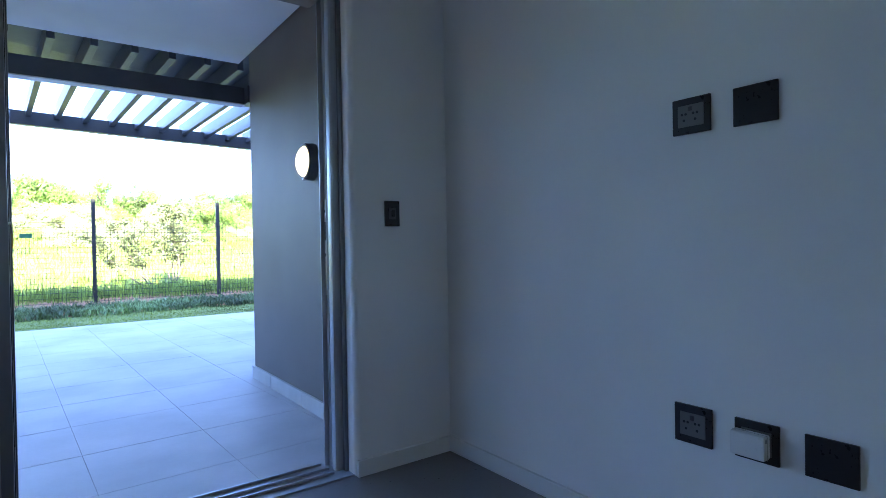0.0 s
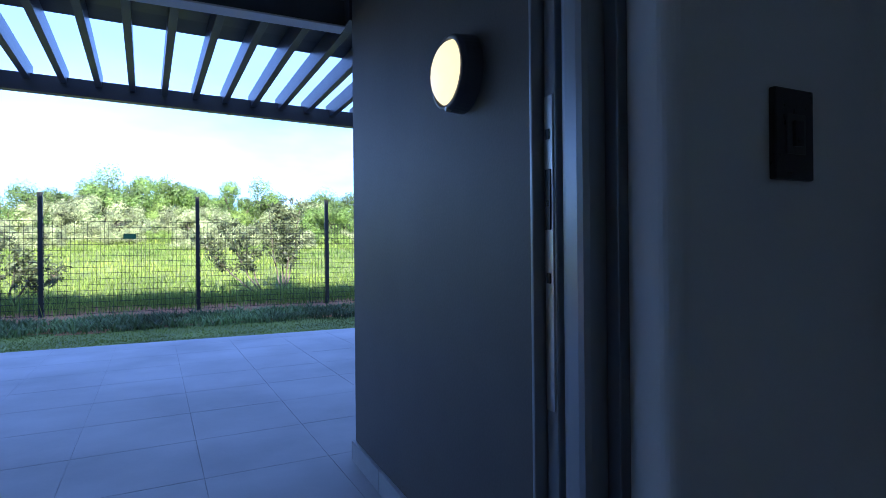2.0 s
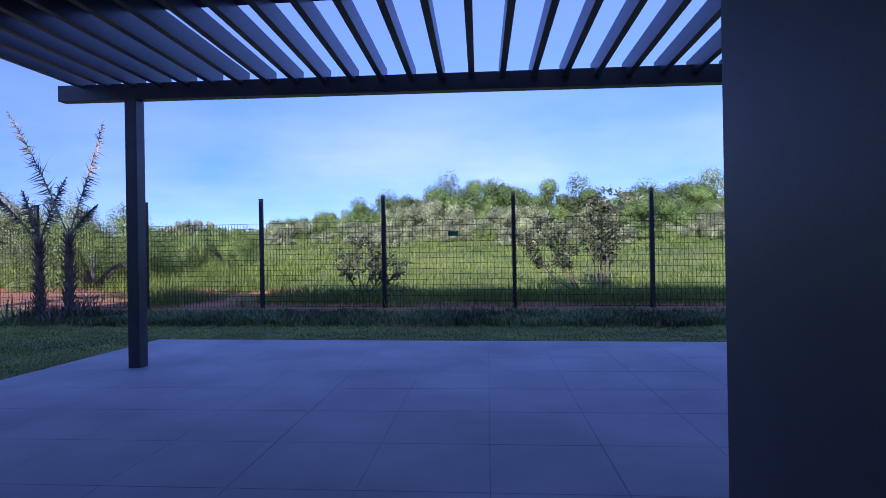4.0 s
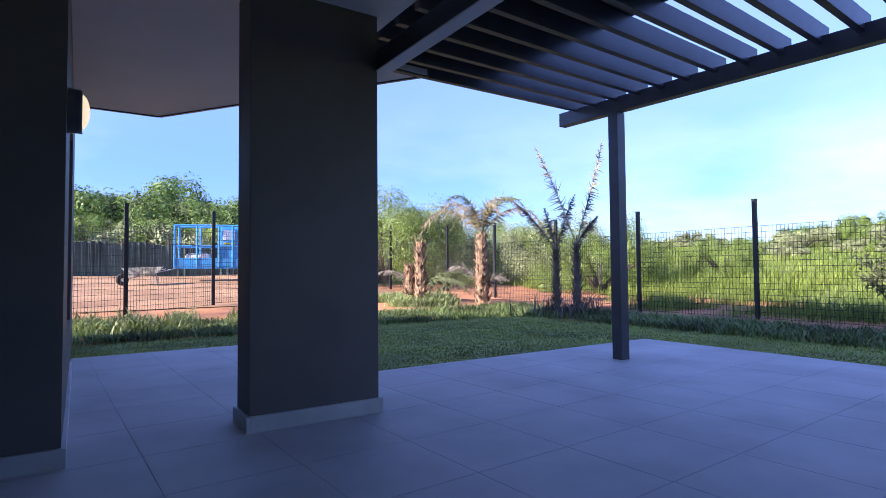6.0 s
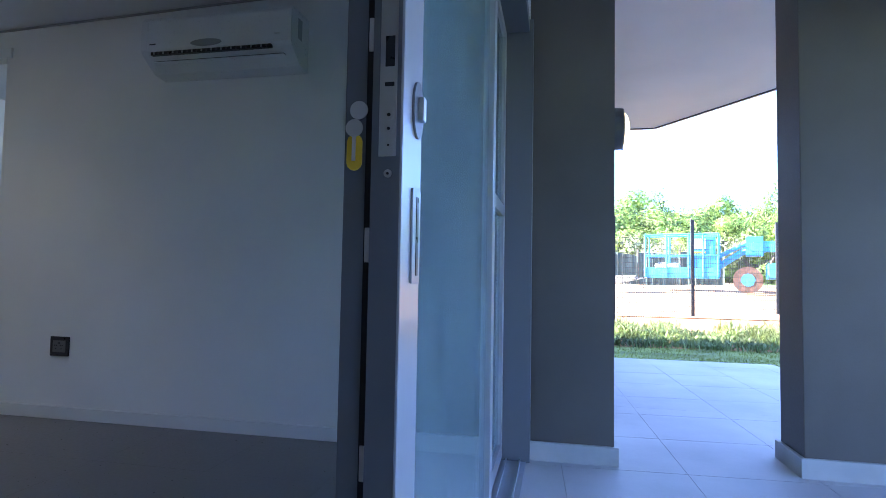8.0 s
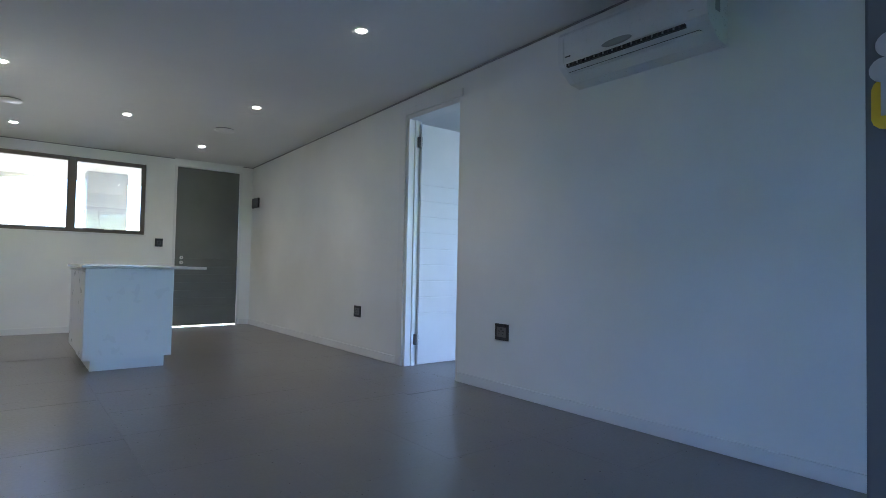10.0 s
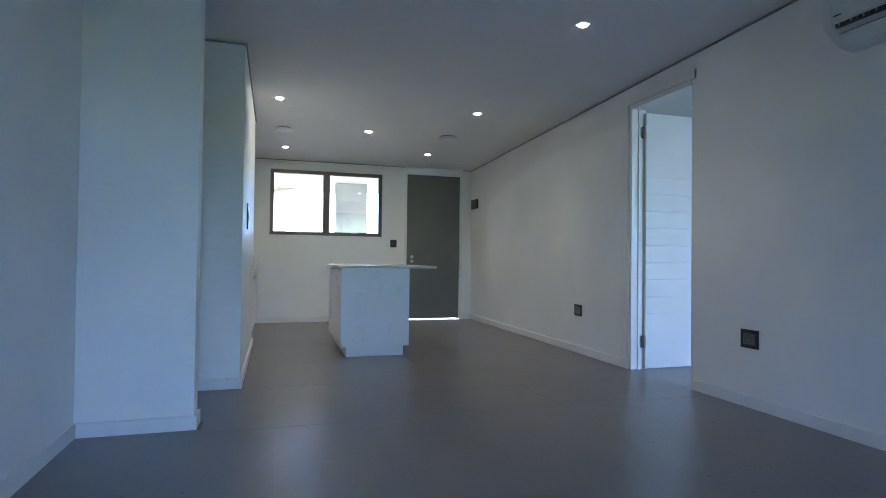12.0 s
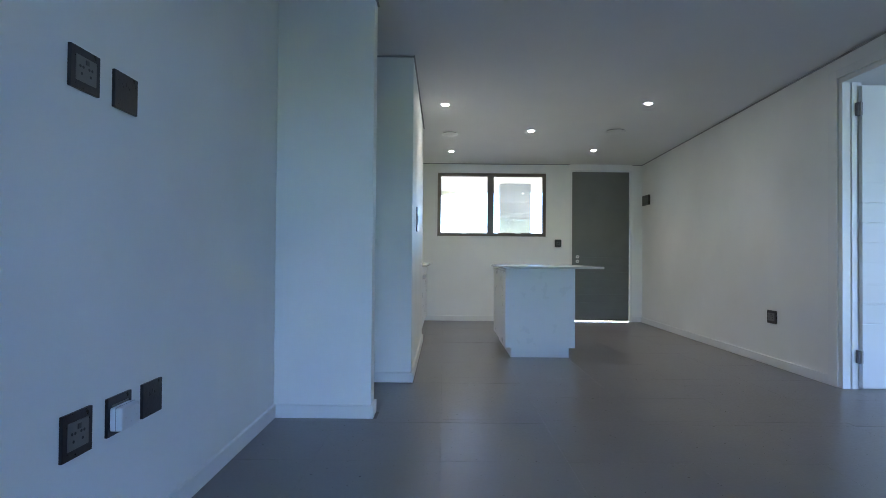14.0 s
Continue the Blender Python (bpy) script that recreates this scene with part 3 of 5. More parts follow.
EAVES = [(-6.69, 1.6), (-6.69, 2.73), (-4.00, 4.575), (-4.00, 3.80), (0.568, 3.80), (0.568, 1.502), (-3.10, 1.502)]
struct("soffit", poly_slab(EAVES, ZS, ZS + 0.05), SOFFIT, "painted soffit board under the roof overhang", "soffit")
struct("soffit_joint", B(((-1.20, 1.51, ZS - 0.003), (-1.17, 3.79, ZS + 0.001))), SHADOWGAP, "thin joint strip across the soffit boards", "soffit")
bm = bmesh.new()
for (x0, y0), (x1, y1) in (((-6.69, 1.6), (-6.69, 2.73)), ((-6.69, 2.73), (-4.00, 4.575))):
    d = (Vector((x1, y1, 0)) - Vector((x0, y0, 0))).normalized()
    n = Vector((-d.y, d.x, 0)) * 0.03
    ps = [Vector((x0, y0, 0)), Vector((x1, y1, 0)), Vector((x1, y1, 0)) + n, Vector((x0, y0, 0)) + n]
    lo = [bm.verts.new((p.x, p.y, ZS - 0.012)) for p in ps]
    hi = [bm.verts.new((p.x, p.y, ZS + 0.25)) for p in ps]
    bm.faces.new(lo), bm.faces.new(hi)
    for k in range(4):
        bm.faces.new((lo[k], lo[(k + 1) % 4], hi[(k + 1) % 4], hi[k]))
bmesh.ops.recalc_face_normals(bm, faces=bm.faces)
struct("fascia", bm, PERGOLA, "thin charcoal fascia along the eaves", "fascia")
struct("roof_deck", poly_slab([(-9.3, -7.5), (-9.3, 1.6), (-6.69, 1.6), (-6.69, 2.73), (-4.00, 4.575), (-4.00, 3.84), (6.5, 3.84), (6.5, -7.5)], ZS + 0.34, ZS + 0.42), ROOF, "flat charcoal roof deck over the house", "roof")
# unseen block added on the roof so patio and lawn lie in shade
struct("shade_block", B(((-9.3, -7.4, ZS + 0.42), (6.5, 0.5, 8.1))), PALEWALL, "plain unseen block on the roof that casts the house's shade", "house")

pil = struct("pillar", B(((-3.523, 2.848, 0), (-3.231, 3.69, ZS + 0.335)), bevel=0.004), DARKWALL, "broad charcoal painted pillar on the patio", "pillar")


bm = B(((-3.545, 2.826, -0.004), (-3.209, 2.848, 0.095)), ((-3.545, 3.69, -0.004), (-3.209, 3.711, 0.095)), ((-3.231, 2.848, -0.004), (-3.209, 3.69, 0.095)), ((-3.545, 2.848, -0.004), (-3.523, 3.69, 0.095)), bevel=0.002)
tagged(part("skirting_pillar", bm, PATIOSKIRT), "grey tile skirting round the pillar", "skirting", kind="structure")
bm = B(((-3.172, 1.45, -0.004), (-3.150, 1.966, 0.095)), ((-6.3, 1.945, -0.004), (-3.172, 1.966, 0.095)), bevel=0.002)
tagged(part("skirting_recess", bm, PATIOSKIRT), "grey tile skirting of the charcoal wall end", "skirting", kind="structure")
sk = thing("skirting_wing", (0.583, 2.5, 0), "pale tile skirting with open joints along the wing wall", "skirting", kind="structure")
for a, b in ((1.50, 1.90), (1.904, 2.50), (2.504, 3.13), (3.138, 3.56)):
    part("tile", B(((0.565, a, -0.004), (0.583, b, 0.10)), bevel=0.002), PATIOSKIRT, sk)
part("tile", B(((0.565, 3.562, -0.004), (0.83, 3.58, 0.10)), bevel=0.002), PATIOSKIRT, sk)


FALL = 0.024    # the outer beam falls a little along its length


def pergola():
    p = thing("pergola", (-3.73, 6.84, 0), "charcoal steel pergola with slatted rafters over the patio", "pergola")
    part("post", B(((-3.735, 6.66, 0.0), (-3.615, 6.78, 2.578)), bevel=0.004), PERGOLA, p)
    part("post", B(((2.90, 6.66, 0.0), (3.02, 6.78, 2.415)), bevel=0.004), PERGOLA, p)
    bm = B(((-4.45, 6.67, 2.58), (3.15, 6.77, 2.735)), bevel=0.004)
    for v in bm.verts:
        v.co.z -= FALL * (v.co.x + 3.7)
    part("outer_beam", bm, PERGOLA, p)
    part("inner_beam", B(((-4.10, 3.69, 2.31), (0.58, 3.77, 2.45)), ((0.58, 3.60, 2.31), (3.15, 3.77, 2.45)), bevel=0.004), PERGOLA, p)
    part("beam_trim", B(((-4.10, 3.68, 2.300), (0.58, 3.78, 2.309))), SOFFIT, p, "pale strip under the inner beam")
    # rafters run almost level, a little askew to the house; sheeting covers their inner half
    rise, dip, z0 = 0.020, -0.0318, 2.64
    bm = bx(bmesh.new(), (0, 0.31, 0), (0.052, 3.31, 0.15), 0.003)
    for v in bm.verts:
        v.co.z += v.co.y * rise
    me = mesh_of("rafter", bm, PERGOLA)
    for k in range(27):
        x = -4.006 + 0.270 * k
        o = piece("rafter", me, (x, 3.51, z0), p)
        o.matrix_parent_inverse, o.matrix_basis = p.matrix_world.inverted(), pose(x, 3.51, z0, math.degrees(dip * (x + 3.7) / 3.2), 0, 3.49)
    bm = bx(bmesh.new(), (-4.10, 3.85, z0 + 0.154), (3.15, 5.40, z0 + 0.172))
    for v in bm.verts:
        v.co.z += (v.co.y - 3.51) * (rise + dip * (v.co.x + 3.7) / 3.2)
        v.co.x -= (v.co.y - 3.51) * 0.061
    part("roof_sheet", bm, PERGOLA, p, "charcoal sheeting over the inner half")


pergola()


# ---- lamps ----
def bulkhead(name, m, label):
    """Round wall lamp, built on the plane y = 0 facing +y."""
    t = thing(name, m, label, "wall lamp", "round outdoor wall lamps")
    add = local(t)
    bm = cyl(bmesh.new(), (0, 0, 0), (0, 0.055, 0), 0.120, 0.114, 40)
    add("backplate", bm, DARKGREY, smooth=False)
    bm = bmesh.new()
    bmesh.ops.create_uvsphere(bm, u_segments=32, v_segments=16, radius=0.099)
    bmesh.ops.delete(bm, geom=[v for v in bm.verts if v.co.y < -0.001], context="VERTS")
    for v in bm.verts:
        v.co.y = 0.050 + v.co.y * 0.52
    add("dome", bm, LAMPGLOW, label="warm glowing opal dome", smooth=True)
    bm = bmesh.new()
    for k in range(40):
        a, b = 2 * math.pi * k / 40, 2 * math.pi * (k + 1) / 40
        ring = [[(r * math.cos(u), h, r * math.sin(u)) for r, h in ((0.097, 0.055), (0.100, 0.066), (0.112, 0.064), (0.116, 0.050))] for u in (a, b)]
        for j in range(3):
            bm.faces.new([bm.verts.new(c) for c in (ring[0][j], ring[0][j + 1], ring[1][j + 1], ring[1][j])])
    bmesh.ops.remove_doubles(bm, verts=bm.verts, dist=1e-4)
    bmesh.ops.recalc_face_normals(bm, faces=bm.faces)
    add("rim", bm, DARKGREY, smooth=True)
    add("screw", cyl(bmesh.new(), (0, 0.05, -0.112), (0, 0.068, -0.112), 0.007, seg=10), STEEL)
    return t


bulkhead("wall_lamp", Matrix.Translation((0.583, 2.285, 1.635)) @ pose(0, 0, 0, 0, 0, 90), "round lit lamp with dark rim on the wing wall")
bulkhead("wall_lamp", Matrix.Translation((-3.38, 1.945, 1.80)), "round lit lamp on the charcoal wall corner")


def downlight():
    t = thing("downlight", (0, 0, 0), "small round lit downlight in the ceiling", "downlight", "ceiling downlights")
    add = local(t)
    bm = cyl(bmesh.new(), (0, 0, -0.004), (0, 0, 0.001), 0.045, 0.048, 28)
    add("ring", bm, WHITEPLASTIC)
    add("lamp", cyl(bmesh.new(), (0, 0, -0.0065), (0, 0, -0.0035), 0.030, 0.030, 24), DOWNGLOW, label="glowing lamp")
    return t


first = downlight()
DL = DOWNLIGHTS
first.matrix_basis = Matrix.Translation((*DL[0], ceil_z(DL[0][1])))
for x, y in DL[1:]:
    copy_thing(first, Matrix.Translation((x, y, ceil_z(y))))


def ceiling_disc(at, label, cat, r=0.10, low=0.035):
    t = thing("ceiling_speaker" if cat == "vent" else "smoke_detector", at, label, cat)
    add = local(t)
    bm = cyl(bmesh.new(), (0, 0, -0.012), (0, 0, 0.0), r * 0.82, r * 0.86, 32)
    add("base", bm, GREYPLASTIC)
    bm = bmesh.new()
    bmesh.ops.create_uvsphere(bm, u_segments=28, v_segments=12, radius=r)
    bmesh.ops.delete(bm, geom=[v for v in bm.verts if v.co.z > 0.001], context="VERTS")
    for v in bm.verts:
        v.co.z = -0.012 + v.co.z * 0.22
    add("cover", bm, WHITEPLASTIC, smooth=True)
    return t


ceiling_disc((-0.20, -5.24, ceil_z(-5.24)), "round white smoke detector on the ceiling", "smoke detector")
ceiling_disc((-2.16, -5.06, ceil_z(-5.06)), "flat round white ceiling vent cover", "vent", r=0.12)


# ---- switches and sockets ----
def plate(name, m, w, h, label, kind):
    """A cover plate on the plane y = 0 facing +y: blank, socket, plug or switch."""
    t = thing(name, m, label, "socket" if kind in ("socket", "plug") else ("switch" if kind == "switch" else "cover plate"))
    add = local(t)
    add("plate", B(((-w / 2, 0, -h / 2), (w / 2, 0.010, h / 2)), bevel=0.0025), BLACK)
    if kind in ("socket", "plug"):
        ins = add("insert", B(((-w * 0.34, 0.009, -h * 0.30), (w * 0.34, 0.0125, h * 0.30)), bevel=0.0015), SOCKETGREY)
        for px, pz in ((-0.18, 0.05), (-0.08, 0.05), (-0.13, -0.12), (0.12, 0.05), (0.22, 0.05), (0.17, -0.12)):
            add("socket_hole", cyl(bmesh.new(), (px * w, 0.012, pz * h), (px * w, 0.0131, pz * h), 0.0045, seg=10), BLACK, ins)
        add("rocker", B(((-0.05 * w, 0.012, 0.12 * h), (0.05 * w, 0.016, 0.24 * h)), bevel=0.001), DARKGREY, ins)
    if kind == "switch":
        ins = add("insert", B(((-w * 0.24, 0.009, -h * 0.22), (w * 0.24, 0.0125, h * 0.22)), bevel=0.0015), DARKGREY)
        add("rocker", B(((-w * 0.12, 0.012, -h * 0.14), (w * 0.12, 0.017, h * 0.14)), bevel=0.0015), BLACK, ins)
    if kind == "plug":
        a = add("adaptor", B(((-w * 0.32, 0.012, -h * 0.34), (w * 0.46, 0.052, h * 0.26)), bevel=0.006), WHITEPLASTIC, label="white plug-in adaptor")
        add("adaptor_seam", B(((-w * 0.322, 0.030, -h * 0.341), (w * 0.462, 0.032, h * 0.262))), GREYPLASTIC, a)
        add("adaptor_pin", B(((-w * 0.328, 0.036, h * 0.10), (-w * 0.318, 0.044, h * 0.20))), GREYPLASTIC, a)
    return t


EAST = lambda y, z: Matrix.Translation((XE, y, z)) @ pose(0, 0, 0, 0, 0, 90)
WEST = lambda y, z: Matrix.Translation((XW, y, z)) @ pose(0, 0, 0, 0, 0, -90)
plate("wall_socket", EAST(-0.112, 1.500), 0.129, 0.118, "black double wall socket for a television", "socket")
plate("blank_plate", EAST(-0.312, 1.496), 0.128, 0.118, "black blank cover plate beside the high socket", "blank")
plate("wall_socket", EAST(-0.105, 0.479), 0.128, 0.128, "black double wall socket above the skirting", "socket")
plate("wall_socket", EAST(-0.305, 0.480), 0.128, 0.120, "black wall socket with a white adaptor plugged in", "plug")
plate("blank_plate", EAST(-0.500, 0.480), 0.129, 0.118, "black blank cover plate above the skirting", "blank")
plate("wall_socket", WEST(-1.49, 0.46), 0.142, 0.125, "black wall socket low beside the doorway", "socket")
plate("wall_socket", WEST(-3.69, 0.45), 0.140, 0.120, "black wall socket low beyond the doorway", "socket")
plate("light_switch", Matrix.Translation((0.55, YF, 1.245)) @ pose(0, 0, 0, 0, 0, 180), 0.082, 0.125, "black light switch beside the sliding door", "switch")
plate("light_switch", Matrix.Translation((-1.90, YB, 1.205)), 0.100, 0.115, "black light switch beside the entrance door", "switch")
plate("light_switch", Matrix.Translation((0.112, -3.55, 1.32)) @ pose(0, 0, 0, 0, 0, 90), 0.09, 0.22, "black double switch plate on the kitchen wall", "switch")
hi = thing("wall_sign", WEST(-6.86, 1.86), "small dark framed wall unit near the entrance", "wall unit")
add = local(hi)
add("housing", B(((-0.13, 0, -0.075), (0.13, 0.03, 0.075)), bevel=0.006), BLACK)
add("screen", B(((-0.07, 0.029, -0.03), (0.09, 0.0315, 0.035)), bevel=0.001), DARKGREY)


# ---- air conditioner ----
def air_conditioner():
    t = thing("air_conditioner", (XW, -0.30, 2.155), "white wall-mounted split air conditioner with open louvre", "air conditioner")
    y0, y1 = -0.795, 0.175
    prof = [(0.0, 0.325), (0.17, 0.325), (0.205, 0.315), (0.222, 0.29), (0.226, 0.20), (0.222, 0.115), (0.205, 0.09), (0.10, 0.012), (0.0, 0.0)]

    def shell(ya, yb, grow=0.0):
        bm = bmesh.new()
        rings = []
        for y in (ya, yb):
            rings.append([bm.verts.new((XW + px * (1 + grow), y, 2.155 + pz)) for px, pz in prof])
        n = len(prof)
        for k in range(n):
            bm.faces.new((rings[0][k], rings[0][(k + 1) % n], rings[1][(k + 1) % n], rings[1][k]))
        bm.faces.new(rings[0]), bm.faces.new(rings[1])
        bmesh.ops.recalc_face_normals(bm, faces=bm.faces)
        return bm
    body = part("body", shell(y0 + 0.045, y1 - 0.045), WHITEPLASTIC, t)
    for a, b in ((y0, y0 + 0.0445), (y1 - 0.0445, y1)):
        part("end_cap", shell(a, b, 0.012), WHITEPLASTIC, t)
    # outlet: a dark slot with short vanes and an open flap
    part("outlet", B(((XW + 0.206, y0 + 0.07, 2.236), (XW + 0.226, y1 - 0.12, 2.256))), BLACK, t, "dark air outlet slot")
    for k in range(24):
        y = y0 + 0.09 + k * (y1 - y0 - 0.24) / 23
        part("vane", B(((XW + 0.21, y - 0.003, 2.240), (XW + 0.229, y + 0.006, 2.254))), DARKGREY if k % 2 else GREYPLASTIC, t)
    part("flap", B(((XW + 0.120, y0 + 0.06, 2.206), (XW + 0.186, y1 - 0.06, 2.212)), bevel=0.002), WHITEPLASTIC, t)
    part("flap_joint", B(((XW + 0.15, y0 + 0.06, 2.2125), (XW + 0.184, y1 - 0.06, 2.2155))), DARKGREY, t)
    bm = cyl(bmesh.new(), (XW + 0.221, -0.36, 2.292), (XW + 0.230, -0.36, 2.292), 0.10, seg=36)
    for v in bm.verts:
        v.co.z = 2.292 + (v.co.z - 2.292) * 0.20
    part("badge", bm, GREYPLASTIC, t, "plain grey oval badge")
    part("indicator", B(((XW + 0.2255, 0.075, 2.310), (XW + 0.2285, 0.105, 2.316))), STEEL, t)
    part("mark", B(((XW + 0.2255, y0 + 0.06, 2.298), (XW + 0.2285, y0 + 0.10, 2.305))), DARKGREY, t)
    part("energy_label", B(((XW + 0.09, y1, 2.315), (XW + 0.14, y1 + 0.0015, 2.435))), GREYPLASTIC, t)


air_conditioner()


# ---- kitchen ----
def island():
    t = thing("kitchen_island", (-1.1, -4.4, 0), "white kitchen island with pale stone top and overhang", "kitchen island")
    x0, x1, y0, y1 = -1.425, -0.745, -5.20, -3.945
    part("end_panel", B(((x0, y1 - 0.02, 0.10), (x1, y1, 0.872)), bevel=0.0015), ISLANDWHITE, t)
    part("carcass", B(((x0 + 0.006, y0, 0.10), (x1 - 0.022, y1 - 0.021, 0.872))), ISLANDWHITE, t)
    part("plinth", B(((x0 + 0.05, y0 + 0.06, 0.0), (x1 - 0.06, y1 - 0.045, 0.10)), bevel=0.0015), ISLANDWHITE, t, "white recessed plinth")
    for k in range(3):
        ya = y0 + 0.005 + k * 0.41
        door = part("cabinet_door", B(((x1 - 0.020, ya, 0.108), (x1, ya + 0.404, 0.855)), bevel=0.0015), ISLANDWHITE, t)
        part("edge_pull", B(((x1 - 0.001, ya + 0.02, 0.842), (x1 + 0.012, ya + 0.384, 0.853)), bevel=0.001), STEEL, door)
    part("worktop", B(((x0 - 0.28, y0 - 0.02, 0.874), (x1 + 0.03, y1 + 0.02, 0.898)), bevel=0.003), COUNTERTOP, t)


island()


def back_counter():
    t = thing("kitchen_counter", (0.8, -6.0, 0), "white kitchen counter run with stone top behind the wall", "kitchen counter")
    part("cabinet", B(((0.12, -6.98, 0.10), (XE + 0.88, -5.02, 0.86)), bevel=0.002), ISLANDWHITE, t)
    part("plinth", B(((0.17, -6.95, 0.0), (XE + 0.88, -5.04, 0.10))), TRIM, t)
    part("worktop", B(((0.06, -7.0, 0.862), (XE + 0.89, -5.01, 0.888)), bevel=0.003), COUNTERTOP, t)
    for y in (-5.32, -5.45):
        k = part("knob", cyl(bmesh.new(), (0.12, y, 0.73), (0.085, y, 0.73), 0.02, seg=18), STEEL, t)


back_counter()


# ---- outside the back door: carport ----
struct("carport_ground", B(((-9, -22, -0.2), (9, YB - 0.2, -0.01))), PAVING, "grey paved drive behind the house", "ground")
struct("carport_roof", B(((-6.3, -10.8, 2.42), (4.5, YB - 0.2, 2.52))), SOFFIT, "painted carport soffit outside the back window", "roof")
bm = bmesh.new()
arch = [(2.6, 2.42), (2.6, 0.0), (0.55, 0.0)] + [(0.55 - 1.25 * (1 - math.cos(a)), 2.42 - 0.75 + 0.75 * math.sin(a)) for a in (radians(9 * k) for k in range(1, 11))]
rings = [[bm.verts.new((x, y, z)) for x, z in arch] for y in (-10.8, -10.5)]
bm.faces.new(rings[0]), bm.faces.new(rings[1])
for k in range(len(arch)):
    j = (k + 1) % len(arch)
    bm.faces.new((rings[0][k], rings[0][j], rings[1][j], rings[1][k]))
bmesh.ops.recalc_face_normals(bm, faces=bm.faces)
struct("carport_arch", bm, PALEWALL, "cream arched side wall of the carport", "wall")
struct("carport_pillar", B(((-1.83, -9.7, 0), (-1.23, -9.3, 2.42)), bevel=0.01), PATIOSKIRT, "grey rendered pillar of the carport", "pillar")
struct("wall_boundary", B(((-12, -24, 0), (12, -23.8, 1.7))), PALEWALL, "cream boundary wall across the drive", "wall")


# ---- ground, field ----
def ground_z(x, y):
    """Height of the land: lawn by the house, a low border, the field rising beyond the fence."""
    d = max(0.0, y - 8.32, -7.25 - x)
    z = -0.035 + 0.13 * min(1, max(0, (d - 0.8) / 1.6))
    far = max(0.0, d - 4.0)
    side, front = max(0.0, -8.56 - x), max(0.0, y - 14.3)
    z += max(0.042 * min(side, 30), 0.10 * min(front, 22)) + 0.006 * noise.noise((x * 0.4, y * 0.4, 0)) * min(far, 20)
    return z


def grid_sheet(name, xs, ys, material, lift=0.0, keep=None):
    verts, faces, ids = [], [], {}
    for i, x in enumerate(xs):
        for j, y in enumerate(ys):
            ids[i, j] = len(verts)
            verts.append((x, y, ground_z(x, y) + lift))
    for i in range(len(xs) - 1):
        for j in range(len(ys) - 1):
            if keep is None or keep((xs[i] + xs[i + 1]) / 2, (ys[j] + ys[j + 1]) / 2):
                faces.append((ids[i, j], ids[i + 1, j], ids[i + 1, j + 1], ids[i, j + 1]))
    me = bpy.data.meshes.new(name)
    me.from_pydata(verts, [], faces)
    me.materials.append(material)
    for p in me.polygons:
        p.use_smooth = True
    return new(name, me)


def steps(a, b, n, power=1.0):
    return [a + (b - a) * (k / n) ** power for k in range(n + 1)]


def ground_material():
    """Lawn by the patio, red soil in the border and along the fence, field grass beyond."""
    m = mat("ground_cover", (0.15, 0.18, 0.035), 0.95, var=0.3, scale=0.5, fine=25, bump=0.9, tint=(0.10, 0.125, 0.03))
    return m


FIELD = ground_material()
OUT = 900
xs = [-OUT, -400, -200, -120] + steps(-80, -7.25, 60, 0.8)[:-1] + steps(-7.25, 3.2, 24) + steps(3.2, 60, 30, 1.4)[1:] + [120, 200, 400, OUT]
ys = [1.6, 1.94, 2.5, 3.0, 3.5, 4.12] + steps(4.12, 8.32, 10)[1:] + steps(8.32, 14, 28)[1:] + steps(14, 80, 60, 1.5)[1:] + [120, 200, 400, OUT]


def soil_edge(x, y):
    return 0.35 * noise.noise((x * 0.5, y * 0.5, 3.1))


def dist_out(x, y):
    return max(0.0, y - 8.32, -7.25 - x)


ground = grid_sheet("ground", xs, ys, FIELD, keep=lambda x, y: not (x > -4.56 and y < 8.32) and not (x > -7.25 and y < 4.12))
tagged(ground, "green field and lawn ground reaching to the horizon", "ground", kind="structure")
g2 = grid_sheet("ground_rear", [-OUT, -200, -60, -20, -9], [-OUT, -200, -60, -24, 1.6], FIELD)
tagged(g2, "grassy ground behind the house", "ground", kind="structure")
fx, fy = steps(-24, 5.2, 150), steps(1.6, 15.5, 90)
lawn = grid_sheet("lawn", fx, fy, LAWN, 0.008, keep=lambda x, y: not (x > -4.56 and y < 8.32) and not (x > -7.25 and y < 4.12) and dist_out(x, y) < 1.25 + 0.3 * soil_edge(x, y))
tagged(lawn, "short mown lawn round the patio", "lawn", kind="structure")
soil = grid_sheet("soil", fx, fy, SOIL, 0.012, keep=lambda x, y: 1.25 + 0.3 * soil_edge(x, y) <= dist_out(x, y) < (4.3 + 0.4 * min(6.0, max(0.0, -x)) if x > -9 else 9.0) + 1.6 * soil_edge(x, y))
tagged(soil, "bare red soil strip along the fence", "soil", kind="structure")
site = grid_sheet("building_site", steps(-32, -11.5, 40), steps(-4, 9.5, 30), SITESOIL, 0.03, keep=lambda x, y: dist_out(x, y) > 3.8)
tagged(site, "bare red earth of the building site", "soil", kind="structure")


